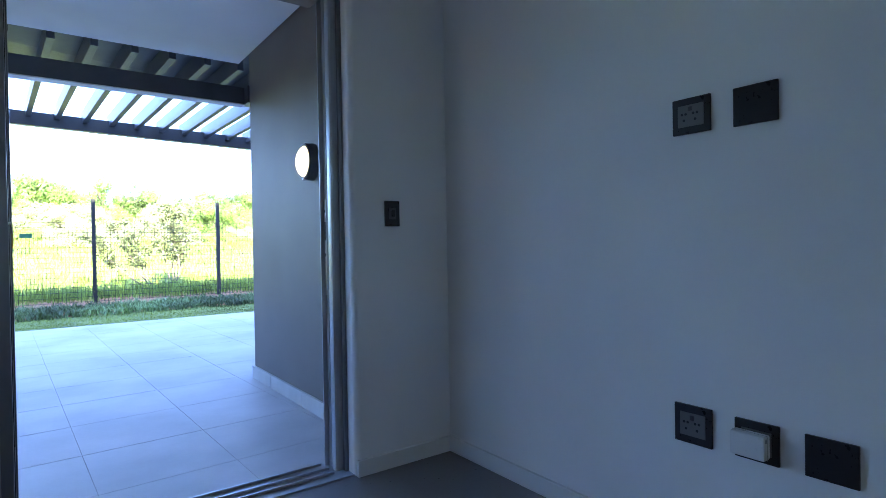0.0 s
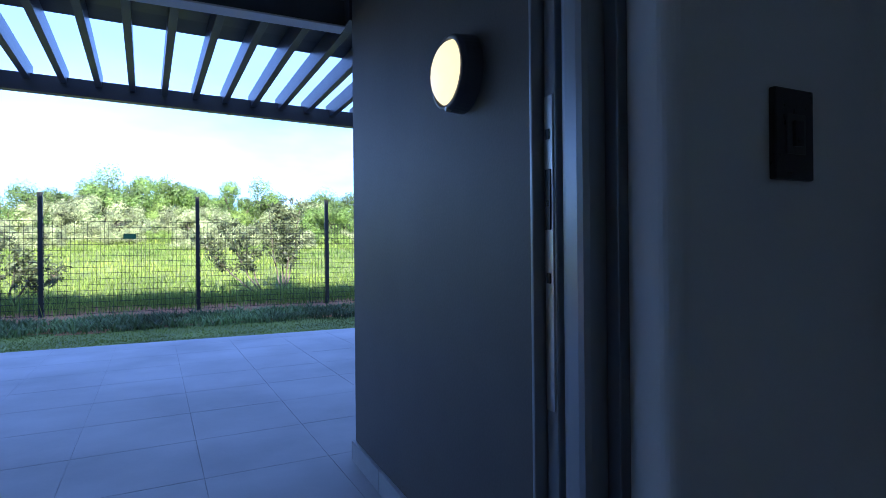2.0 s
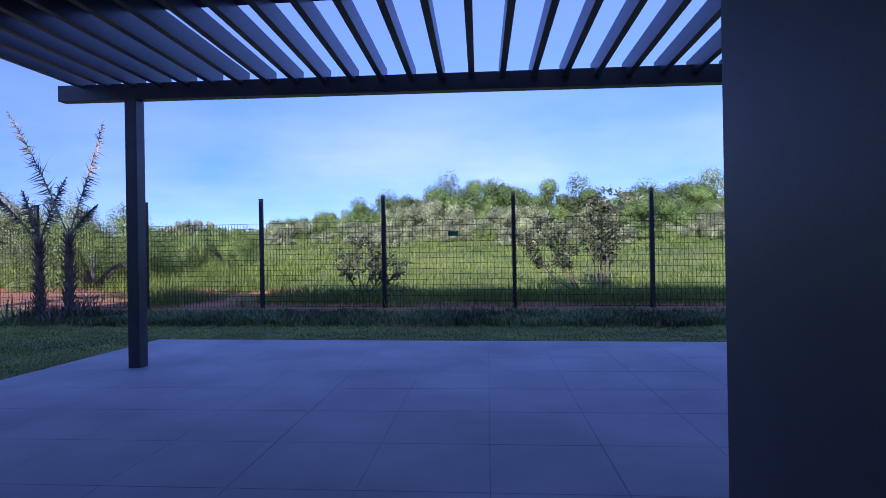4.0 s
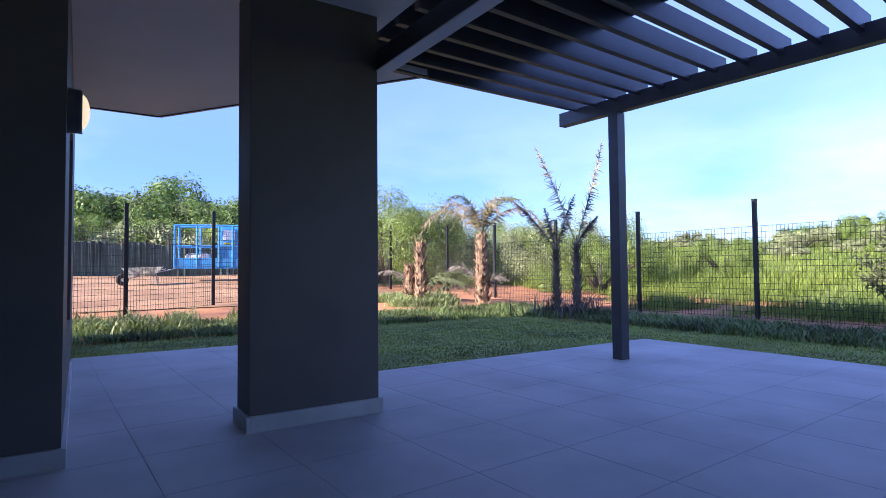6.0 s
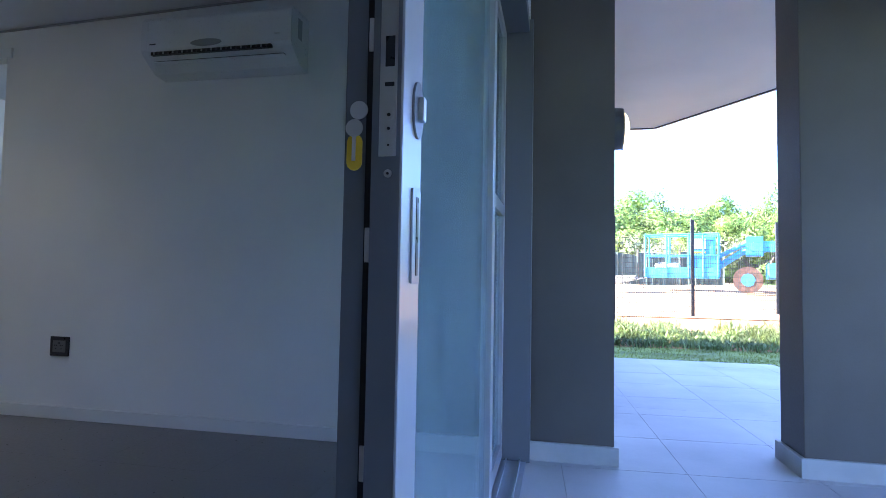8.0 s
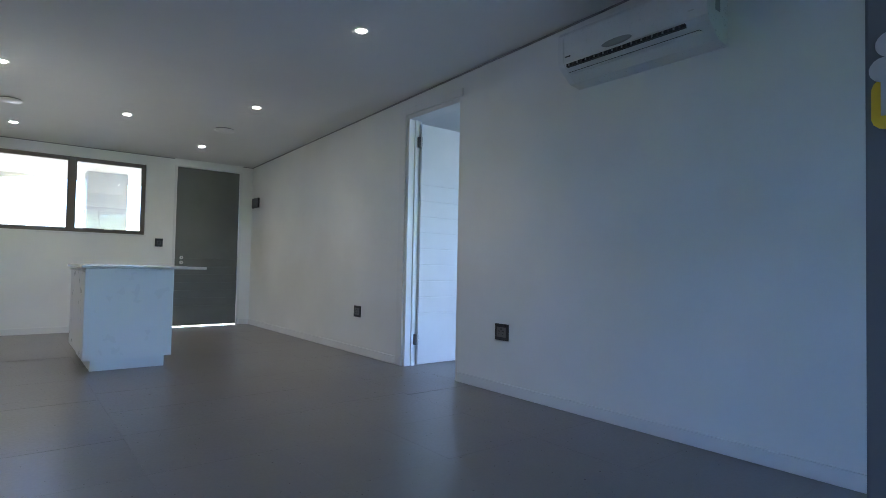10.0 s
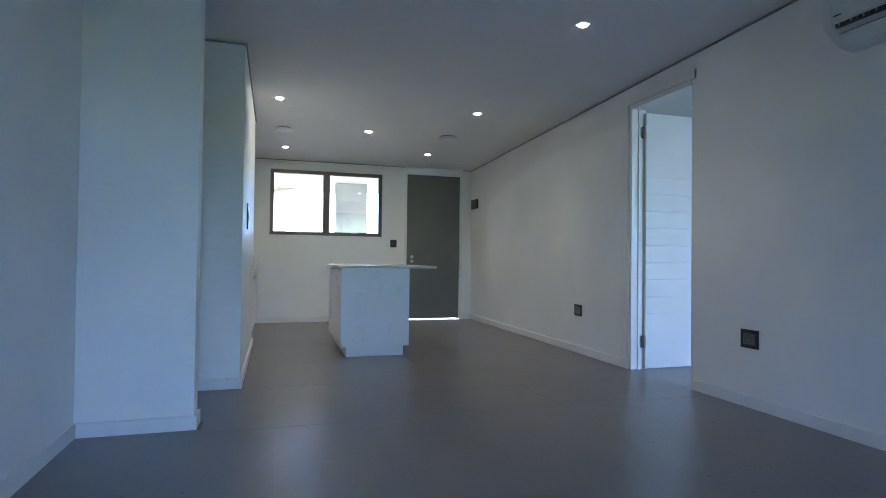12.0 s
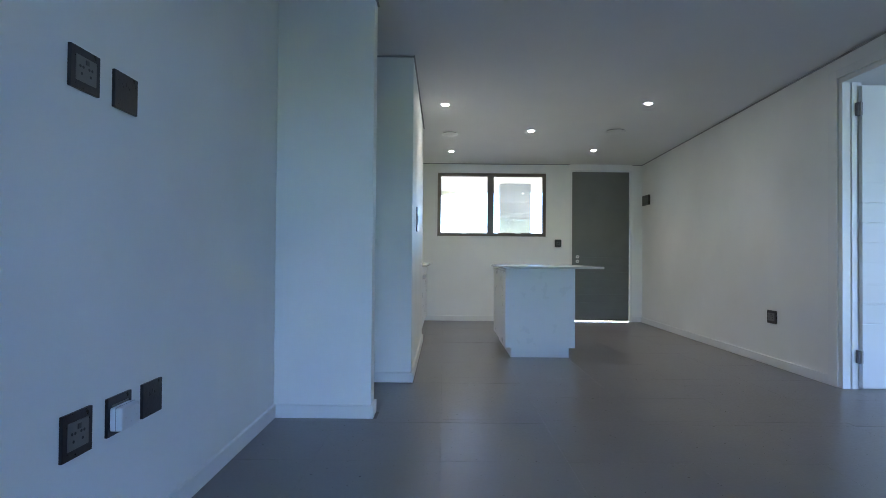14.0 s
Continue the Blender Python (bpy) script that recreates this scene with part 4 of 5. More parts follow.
def blades(name, spots, material, label, category, h=(0.03, 0.06), w=0.006, n=4, lean=0.5, spread=0.04, parent=None):
    """Tufts of bent blades, two quads each, as one joined mesh."""
    rng = random.Random(hash(len(spots)) % 1000)
    verts, faces = [], []
    for x, y, s in spots:
        z = ground_z(x, y)
        for _ in range(n):
            a = rng.uniform(0, 6.283)
            hh = rng.uniform(*h) * s
            bxx, byy = x + rng.gauss(0, spread), y + rng.gauss(0, spread)
            dx, dy = math.cos(a), math.sin(a)
            l1, l2 = lean * hh * rng.uniform(0.1, 0.5), lean * hh * rng.uniform(0.6, 1.3)
            k = len(verts)
            ww = w * s
            verts += [(bxx - dy * ww, byy + dx * ww, z), (bxx + dy * ww, byy - dx * ww, z),
                      (bxx + dx * l1 - dy * ww * 0.8, byy + dy * l1 + dx * ww * 0.8, z + hh * 0.6), (bxx + dx * l1 + dy * ww * 0.8, byy + dy * l1 - dx * ww * 0.8, z + hh * 0.6),
                      (bxx + dx * l2, byy + dy * l2, z + hh)]
            faces += [(k, k + 1, k + 3, k + 2), (k + 2, k + 3, k + 4)]
    me = bpy.data.meshes.new(name)
    me.from_pydata(verts, [], faces)
    me.materials.append(material)
    ob = new(name, me)
    return tagged(ob, label, category, kind="stuff")


rng = random.Random(5)
spots = []
while len(spots) < 26000:
    x, y = rng.uniform(-14, 4), rng.uniform(1.7, 10.2)
    d = dist_out(x, y)
    if d < 1.3 + 0.3 * soil_edge(x, y) and not (x > -4.58 and y < 8.34) and not (x > -7.27 and y < 4.14):
        spots.append((x, y, rng.uniform(0.6, 1.2)))
blades("lawn_blades", spots, BLADE, "short mown green lawn blades", "grass", h=(0.012, 0.028), w=0.006, n=4)
spots = []
while len(spots) < 4200:
    x, y = rng.uniform(-15, 5), rng.uniform(1.7, 11.3)
    d = dist_out(x, y) + 0.25 * soil_edge(x * 2, y * 2)
    if 1.2 < d < 2.15 and rng.random() < 0.9:
        spots.append((x, y, rng.uniform(0.7, 1.25)))
blades("border_plants", spots, BEDLEAF, "low strappy border plants along the lawn", "plants", h=(0.05, 0.13), w=0.009, n=9, lean=0.9, spread=0.06)
spots = []
while len(spots) < 22000:
    r = 11 + 34 * rng.random() ** 1.5
    x = rng.uniform(-26, 22)
    y = 12.0 + 34 * rng.random() ** 1.7
    if y < 12.5 + 0.4 * min(6.0, max(0.0, -x)) + 1.2 * soil_edge(x, y):
        continue
    spots.append((x, y, rng.uniform(0.6, 1.25) * (1 + (y - 11) * 0.02)))
blades("field_grass", spots, TALLGRASS, "tall sunlit green field grass beyond the fence", "grass", h=(0.05, 0.20), w=0.008, n=8, lean=0.9, spread=0.22)
spots = []
while len(spots) < 1500:
    x, y = rng.uniform(-22, -6), rng.uniform(14.2, 20)
    if noise.noise((x * 0.5, y * 0.5, 7.0)) > -0.15:
        spots.append((x, y, rng.uniform(0.6, 1.25)))
blades("weeds", spots, TALLGRASS, "tall bright weeds behind the palms", "grass", h=(0.15, 0.5), w=0.007, n=14, lean=0.7, spread=0.16)
spots = []
while len(spots) < 1500:
    x, y = rng.uniform(-9, 6), rng.gauss(12.3, 0.6)
    if 11.05 < y and noise.noise((x * 0.8, y * 0.8, 5.0)) > -0.25 + 0.05 * max(0.0, -x - 2):
        spots.append((x, y, rng.uniform(0.5, 1.3)))
blades("fence_grass", spots, TALLGRASS, "ragged grass along the foot of the fence", "grass", h=(0.10, 0.34), w=0.006, n=9, lean=0.8, spread=0.12)
spots = []
while len(spots) < 420:
    x, y = rng.uniform(-12.5, -8.6), rng.uniform(1.7, 9.6)
    d = dist_out(x, y)
    if 1.7 < d < 6.2 and (y < 6 and d < 2.6 or y > 7.2 and x > -11.8) and noise.noise((x * 0.9, y * 0.9, 2.0)) > -0.1:
        spots.append((x, y, rng.uniform(0.6, 1.3)))
blades("bed_tufts", spots, TUFT, "bright green strappy tufts in the sunlit bed", "plants", h=(0.08, 0.22), w=0.011, n=16, lean=0.9, spread=0.08)


# ---- trees and bushes ----
def crown_mesh(name, seed, material, size, leaf, count, flat=1.0):
    """A crown of many small leaves set in uneven clumps, about one unit across before scaling."""
    rng = random.Random(seed)
    verts, faces = [], []
    clumps = []
    for _ in range(60):
        a, u = rng.uniform(0, 6.283), rng.random()
        r = size * (0.30 + 0.55 * math.sqrt(u))
        z = size * flat * (0.10 + 1.05 * rng.random() * math.sqrt(max(0.05, 1 - (r / size) ** 2)))
        clumps.append((r * math.cos(a), r * math.sin(a), z, size * rng.uniform(0.13, 0.25)))
    for k in range(count):
        cx, cy, cz, cr = clumps[rng.randrange(len(clumps))]
        d = Vector((rng.gauss(0, 1), rng.gauss(0, 1), rng.gauss(0, 0.8))).normalized() * cr * rng.uniform(0.45, 1.0) ** 0.8
        c = Vector((cx, cy, max(0.02, cz + d.z))) + Vector((d.x, d.y, 0))
        n = (d.normalized() * 1.2 + Vector((rng.uniform(-1, 1), rng.uniform(-1, 1), rng.uniform(-0.3, 1))) * 0.7).normalized()
        t = n.orthogonal().normalized()
        t.rotate(Matrix.Rotation(rng.uniform(0, 6.283), 3, n))
        s = n.cross(t)
        L, W = leaf * rng.uniform(0.7, 1.4), leaf * rng.uniform(0.28, 0.5)
        i = len(verts)
        verts += [c - t * L, c + s * W, c + t * L, c - s * W]
        faces.append((i, i + 1, i + 2, i + 3))
    me = bpy.data.meshes.new(name)
    me.from_pydata([tuple(v) for v in verts], [], faces)
    me.materials.append(material)
    return me


def limb_mesh(name, seed, size, height, limbs=7):
    rng = random.Random(seed)
    bm = bmesh.new()
    for k in range(limbs):
        a = 6.283 * k / limbs + rng.uniform(-0.3, 0.3)
        r = size * rng.uniform(0.35, 0.75)
        p0 = Vector((rng.uniform(-0.05, 0.05), rng.uniform(-0.05, 0.05), 0))
        p1 = Vector((math.cos(a) * r * 0.35, math.sin(a) * r * 0.35, height * 0.45))
        p2 = Vector((math.cos(a) * r, math.sin(a) * r, height * rng.uniform(0.75, 0.98)))
        w = 0.028 * size
        cyl(bm, p0, p1, w, w * 0.75, 7, False)
        cyl(bm, p1, p2, w * 0.75, w * 0.3, 6, False)
    return mesh_of(name, bm, BARK)


VARIANTS = []
for k, (mt, fl) in enumerate(((LEAF_A, 0.8), (LEAF_B, 0.75), (LEAF_C, 0.85), (LEAF_B, 0.6), (LEAF_A, 0.65), (LEAF_C, 0.6))):
    VARIANTS.append((limb_mesh("trunk", 40 + k, 2.0, 1.6 * fl), crown_mesh("crown", 10 + k, mt, 2.0, 0.050 if mt is LEAF_B else 0.040, 24000 if mt is LEAF_B else 36000, fl), mt))


NEAR = {k: (VARIANTS[k][0], crown_mesh("crown", 60 + k, VARIANTS[k][2], 2.0, 0.024, 42000, 0.8), VARIANTS[k][2]) for k in (1, 2, 5)}


def bush(x, y, s, k, label, category="bush", group="bushes beyond the fence", zscale=1.0, name="bush", near=False):
    trunk, crown, mt = NEAR[k] if near else VARIANTS[k % len(VARIANTS)]
    t = thing(name, Matrix.Translation((x, y, ground_z(x, y) - 0.05 - 0.04 * s)) @ Matrix.Rotation((x * 7 + y * 3) % 6.28, 4, "Z") @ Matrix.Diagonal((s, s, s * zscale, 1)), label, category, group)
    for nm, me in (("trunk", trunk), ("crown", crown)):
        o = new(nm, me)
        o.parent = t
    return t


LABELS = {0: "dark green rounded bush in the field", 1: "silvery green leafy bush beyond the fence", 2: "bright green leafy bush in the sun"}


def lab(k):
    return LABELS[0] if VARIANTS[k % 6][2] is LEAF_A else (LABELS[1] if VARIANTS[k % 6][2] is LEAF_B else LABELS[2])


rng = random.Random(11)
# line of bushes across the field, higher to the right, with tree tops behind
for k in range(34):
    x = -30 + k * 1.9 + rng.uniform(-0.6, 0.6)
    y = 33 + rng.uniform(-3, 3) - 0.1 * max(0, x)
    rise = min(1.0, max(0.2, (x + 20) / 18))
    bush(x, y, (0.42 + 0.55 * rise) * rng.uniform(0.75, 1.35), (1, 2, 3, 5, 3, 1, 4)[k % 7], lab((1, 2, 3, 5, 3, 1, 4)[k % 7]))
for x, y, s, k in ((-2.6, 38, 1.95, 0), (2.75, 39, 1.75, 0), (-8.4, 38, 1.6, 4), (9.4, 38, 1.8, 4), (14, 38, 1.9, 2), (19, 37, 2.0, 4), (24, 36, 2.0, 0), (-13, 41, 1.0, 2), (-17.5, 43, 1.0, 4), (6, 36, 1.2, 1), (-5.5, 36, 1.3, 1), (0.2, 34, 1.15, 3)):
    bush(x, y, s, k, "dark green rounded tree top behind the bushes", "tree", "trees behind the field", 1.05, "tree")
# thicket behind the building site
for k in range(20):
    a = radians(56 + k * 2.6)
    r = 32 + rng.uniform(-2, 3)
    x, y = -r * math.sin(a), 1.8 + r * math.cos(a)
    bush(x, y, rng.uniform(1.25, 1.75) * (0.8 if k < 6 else 1.0), k, lab(k), "bush", "thicket behind the site", 1.1)
for k in range(13):
    a = radians(64 + k * 3.0)
    r = 38 + rng.uniform(-1, 2)
    bush(-r * math.sin(a), 1.8 + r * math.cos(a), rng.uniform(2.4, 2.9), 0 if k % 2 else 4, "dark green rounded tree behind the thicket", "tree", "trees behind the site", 1.05, "tree")
# silvery shrubs standing out into the field
for k in range(24):
    x = -13 + k * 1.45 + rng.uniform(-0.6, 0.6)
    y = 27.5 + rng.uniform(-2.0, 2.0)
    bush(x, y, rng.uniform(0.42, 0.75) * min(1.0, 0.55 + max(0.0, x + 12) / 14), (1, 3, 1, 5, 3)[k % 5], lab((1, 3, 1, 5, 3)[k % 5]))
# bushes right behind the front fence
for x, y, s, k in ((-17.2, 10.9, 1.6, 2), (-18.2, 13.2, 1.5, 1), (-11.5, 15.5, 1.15, 5), (-14.5, 17, 1.3, 1), (-17.5, 17.5, 1.3, 2), (-20.5, 18, 1.4, 1), (-9.2, 18.5, 0.7, 2)):
    bush(x, y, s, k, lab(k), "bush", "bushes beyond the fence", 1.15, near=True)


def sapling(x, y, seed, stems, leaves, label, category="tree"):
    """A young tree: leaning bare stems that fork into twigs with sparse pointed leaves."""
    rng = random.Random(seed)
    t = thing("young_tree", (x, y, ground_z(x, y)), label, category, "young trees at the fence")
    bm, tips = bmesh.new(), []
    for dx, dy, h in stems:
        pts = [Vector((dx * u ** 0.8, dy * u, h * u ** 1.25)) + Vector((rng.gauss(0, 0.012), rng.gauss(0, 0.012), 0)) * (u > 0) for u in (k / 8 for k in range(9))]
        for k, (a, b) in enumerate(zip(pts, pts[1:])):
            cyl(bm, a, b, 0.020 * (1 - k / 9) + 0.003, 0.020 * (1 - (k + 1) / 9) + 0.003, 7, False)
            if k >= 3:
                for _ in range(2):
                    ang = rng.uniform(0, 6.283)
                    q = b + Vector((math.cos(ang) * 0.28, math.sin(ang) * 0.22, rng.uniform(0.02, 0.34))) * rng.uniform(0.5, 1.0) * (0.6 + h * 0.35)
                    cyl(bm, b, q, 0.007, 0.003, 5, False)
                    tips += [b.lerp(q, u) for u in (0.35, 0.6, 0.8, 1.0)]
        tips += pts[6:]
    local(t)("trunk", bm, BARK)
    verts, faces = [], []
    for _ in range(leaves):
        c = tips[rng.randrange(len(tips))] + Vector((rng.gauss(0, 0.055), rng.gauss(0, 0.055), rng.gauss(0, 0.055)))
        u = Vector((rng.uniform(-1, 1), rng.uniform(-1, 1), rng.uniform(-0.4, 1.1))).normalized()
        n = u.orthogonal().normalized()
        n.rotate(Matrix.Rotation(rng.uniform(0, 6.283), 3, u))
        v = n.cross(u)
        i = len(verts)
        L, W = 0.055 * rng.uniform(0.7, 1.3), 0.020 * rng.uniform(0.8, 1.2)
        verts += [tuple(c - u * L), tuple(c + v * W), tuple(c + u * L), tuple(c - v * W)]
        faces.append((i, i + 1, i + 2, i + 3))
    me = bpy.data.meshes.new("crown")
    me.from_pydata(verts, [], faces)
    me.materials.append(SAPLEAF)
    new("crown", me).parent = t


sapling(1.41, 13.8, 3, [(-1.3, 0.1, 1.2), (-0.85, -0.15, 1.5), (-0.45, 0.2, 1.3)], 1500, "leaning young tree with bare stems and sparse leaves")
sapling(1.77, 13.8, 8, [(-0.28, 0.1, 1.95), (0.4, -0.1, 2.05), (0.05, 0.2, 1.7), (0.15, -0.2, 1.4)], 2400, "slender young tree with silver-green leaves by the fence")
sapling(-3.3, 13.4, 4, [(-0.5, 0.1, 0.85), (0.55, 0.0, 0.8), (-0.15, -0.1, 1.15), (0.2, 0.15, 0.95), (0.85, 0.1, 0.65)], 1300, "small spreading dark shrub behind the fence", "shrub")


# ---- fence ----
FY = 11.0
POSTS = [(-0.046 + 2.2 * k, FY) for k in range(2, -7, -1)]
corner = POSTS[-1]
DIAG = [(-14.70, 9.90), (-13.73, 8.03), (-12.77, 6.16), (-11.80, 4.29), (-10.57, 2.67), (-9.35, 1.05)]


def fence_line():
    bm = bx(bmesh.new(), (-0.03, -0.03, -0.1), (0.03, 0.03, 1.92), 0.003)
    bx(bm, (-0.034, -0.034, 1.92), (0.034, 0.034, 1.935))
    for k in range(14):
        bx(bm, (0.03, -0.012, 0.1 + k * 0.11), (0.042, 0.012, 0.13 + k * 0.11))
    post_me = mesh_of("post", bm, FENCE)

    def panel(length):
        bm = bmesh.new()
        n = int(length / 0.058)
        for k in range(n + 1):
            x = 0.04 + (length - 0.08) * k / n
            bx(bm, (x - 0.0022, -0.0022, 0.02), (x + 0.0022, 0.0022, 1.50))
        for k in range(17):
            z = 0.04 + 0.091 * k
            dy = 0.02 if k in (4, 11, 16) else 0.0
            bx(bm, (0.0, 0.002 + dy, z - 0.003), (length, 0.008 + dy, z + 0.003))
        return mesh_of("mesh_panel", bm, FENCE)
    pts = POSTS + DIAG
    f = thing("fence", (*POSTS[0], 0), "charcoal welded mesh fence with tall slotted posts", "fence")
    inv = f.matrix_world.inverted()
    cache = {}
    for (x, y), nxt in zip(pts, pts[1:] + [None]):
        p = new("post", post_me)
        p.parent, p.matrix_parent_inverse = f, inv
        p.matrix_basis = Matrix.Translation((x, y, ground_z(x, y)))
        if nxt:
            d = Vector((nxt[0] - x, nxt[1] - y, ground_z(*nxt) - ground_z(x, y)))
            key = round(d.length, 2)
            if key not in cache:
                cache[key] = panel(key)
            o = new("mesh_panel", cache[key])
            o.parent, o.matrix_parent_inverse = f, inv
            o.matrix_basis = Matrix.Translation((x, y, ground_z(x, y))) @ Matrix.Rotation(math.atan2(d.y, d.x), 4, "Z")


fence_line()
s = thing("fence_sign", (-1.05, FY - 0.03, 1.26 + ground_z(-1, FY)), "small green sign plate wired to the fence", "sign")
add = local(s)
add("board", B(((-0.09, -0.006, -0.04), (0.09, 0.0, 0.04)), bevel=0.002), GREENSIGN)
add("cable_tie", B(((-0.08, -0.008, 0.02), (-0.07, 0.02, 0.03)), ((0.07, -0.008, 0.02), (0.08, 0.02, 0.03))), BLACK)


# ---- palms ----
def frond(bm, p0, direction, length, droop, rng, leaf=0.30, width=0.012, n=52, flat=0.8):
    """A feather frond: a curved rib and rows of narrow leaflets on both sides."""
    d = Vector(direction).normalized()
    side = d.cross(Vector((0, 0, 1)))
    side = side.normalized() if side.length > 0.05 else Vector((1, 0, 0))
    pts = []
    p = Vector(p0)
    for k in range(n + 1):
        pts.append(p.copy())
        d = (d + Vector((0, 0, -droop / n * (0.4 + 1.6 * k / n)))).normalized()
        p = p + d * (length / n)
    for a, b in zip(pts, pts[1:]):
        k = pts.index(a) / n
        cyl(bm, a, b, 0.012 * (1 - k) + 0.003, 0.012 * (1 - k) + 0.002, 5, False)
    for k in range(8, n):
        u = k / n
        ll = leaf * math.sin(math.pi * min(1, 0.12 + 0.86 * u)) * rng.uniform(0.5, 1.2)
        ax = (pts[k + 1] - pts[k]).normalized()
        for sgn in (-1, 1):
            for j in range(2):
                o = pts[k].lerp(pts[k + 1], j * 0.5)
                tw = side.copy()
                tw.rotate(Matrix.Rotation(rng.uniform(-1.2, 1.2) + 0.5 * math.sin(k), 3, ax))
                tip = o + (tw * sgn * flat + ax * 0.75 + Vector((0, 0, rng.uniform(-1.0, -0.05)))).normalized() * ll
                w = ax * width
                vs = [bm.verts.new(o - w), bm.verts.new(o + w), bm.verts.new(tip)]
                bm.faces.new(vs)


def palm_trunk(seed, h, r, scales=70):
    rng = random.Random(seed)
    bm = cyl(bmesh.new(), (0, 0, -0.05), (0, 0, h), r, r * 0.7, 12)
    for k in range(scales):
        z = h * (k + 0.5) / scales
        a = k * 2.4 + rng.uniform(-0.3, 0.3)
        rr = r * (1 - 0.3 * z / h)
        o = Vector((math.cos(a) * rr * 0.9, math.sin(a) * rr * 0.9, z))
        tip = o + Vector((math.cos(a) * rng.uniform(0.03, 0.09), math.sin(a) * rng.uniform(0.03, 0.09), rng.uniform(0.06, 0.17)))
        cyl(bm, o, tip, 0.10 * r + 0.010, 0.006, 5)
    return bm


def palm(name, x, y, seed, h, r, fronds, label, frond_material, trunk_material=PALMBARK):
    rng = random.Random(seed)
    t = thing(name, (x, y, ground_z(x, y)), label, "palm", "transplanted palms")
    add = local(t)
    add("trunk", palm_trunk(seed, h, r), trunk_material)
    for (az, el, length, droop, leaf, mt) in fronds:
        bm = bmesh.new()
        a, e = radians(abs(az)), radians(el)
        frond(bm, (0, 0, h * (0.97 if az >= 0 else 0.2)), (math.sin(a) * math.cos(e), math.cos(a) * math.cos(e), math.sin(e)), length, droop, rng, leaf, flat=0.8 if h > 1.45 else 0.5)
        add("frond", bm, mt or frond_material)


# azimuths clockwise from +y
palm("palm_stump", -10.8, 8.6, 1, 1.40, 0.14, [(-60, 40, 1.5, 1.9, 0.25, GREENFROND), (-40, 52, 1.3, 2.0, 0.22, GREENFROND), (-230, 48, 1.6, 1.8, 0.2, DARKFROND)], "shaggy brown palm stump without a crown", DRYFROND)
palm("palm_stump", -11.05, 8.45, 6, 0.85, 0.13, [], "short shaggy brown palm stump", DRYFROND)
palm("palm_tree", -9.9, 9.7, 2, 1.60, 0.17,
     [(225, 58, 2.1, 3.0, 0.32, DRYFROND), (235, 72, 1.8, 3.2, 0.3, DRYFROND), (50, 58, 2.0, 2.8, 0.32, DRYFROND), (62, 74, 1.7, 3.0, 0.3, GREENFROND), (150, 65, 1.5, 2.6, 0.3, DRYFROND), (330, 75, 1.5, 2.4, 0.3, GREENFROND),
      (200, 80, 1.5, 3.0, 0.28, GREENFROND), (30, 82, 1.4, 3.2, 0.28, DRYFROND), (100, 76, 1.4, 3.4, 0.28, DRYFROND), (260, 66, 1.5, 3.2, 0.28, GREENFROND), (-225, 50, 1.7, 2.6, 0.30, GREENFROND), (-215, 35, 1.5, 2.2, 0.28, GREENFROND), (-240, 62, 1.5, 2.6, 0.28, DARKFROND), (-60, 55, 0.8, 1.8, 0.24, DARKFROND), (-120, 60, 0.7, 1.4, 0.2, DARKFROND)],
     "brown-trunked palm with drooping dry fronds", DRYFROND)
palm("palm_tree", -7.85, 10.0, 3, 1.30, 0.065, [(225, 58, 1.5, 0.5, 0.2, DARKFROND), (48, 74, 1.2, 0.35, 0.22, DARKFROND), (200, 78, 0.9, 0.5, 0.2, DARKFROND)], "thin dark palm with ragged upright fronds", DARKFROND, BARK)
palm("palm_tree", -7.4, 10.1, 4, 1.40, 0.075, [(228, 72, 2.15, 0.35, 0.27, DRYFROND), (48, 74, 2.1, -0.2, 0.25, DRYFROND), (60, 60, 0.7, 0.5, 0.2, DARKFROND)], "thin dark palm with two tall dry fronds", DRYFROND, BARK)
spots = [(-7.6 + random.gauss(0, 0.35), 10.05 + random.gauss(0, 0.25), random.uniform(0.8, 1.6)) for _ in range(45)]
blades("palm_offshoots", spots, DARKFROND, "dry brown leaf bases round the palm feet", "plants", h=(0.12, 0.34), w=0.008, n=7, lean=0.9, spread=0.08)


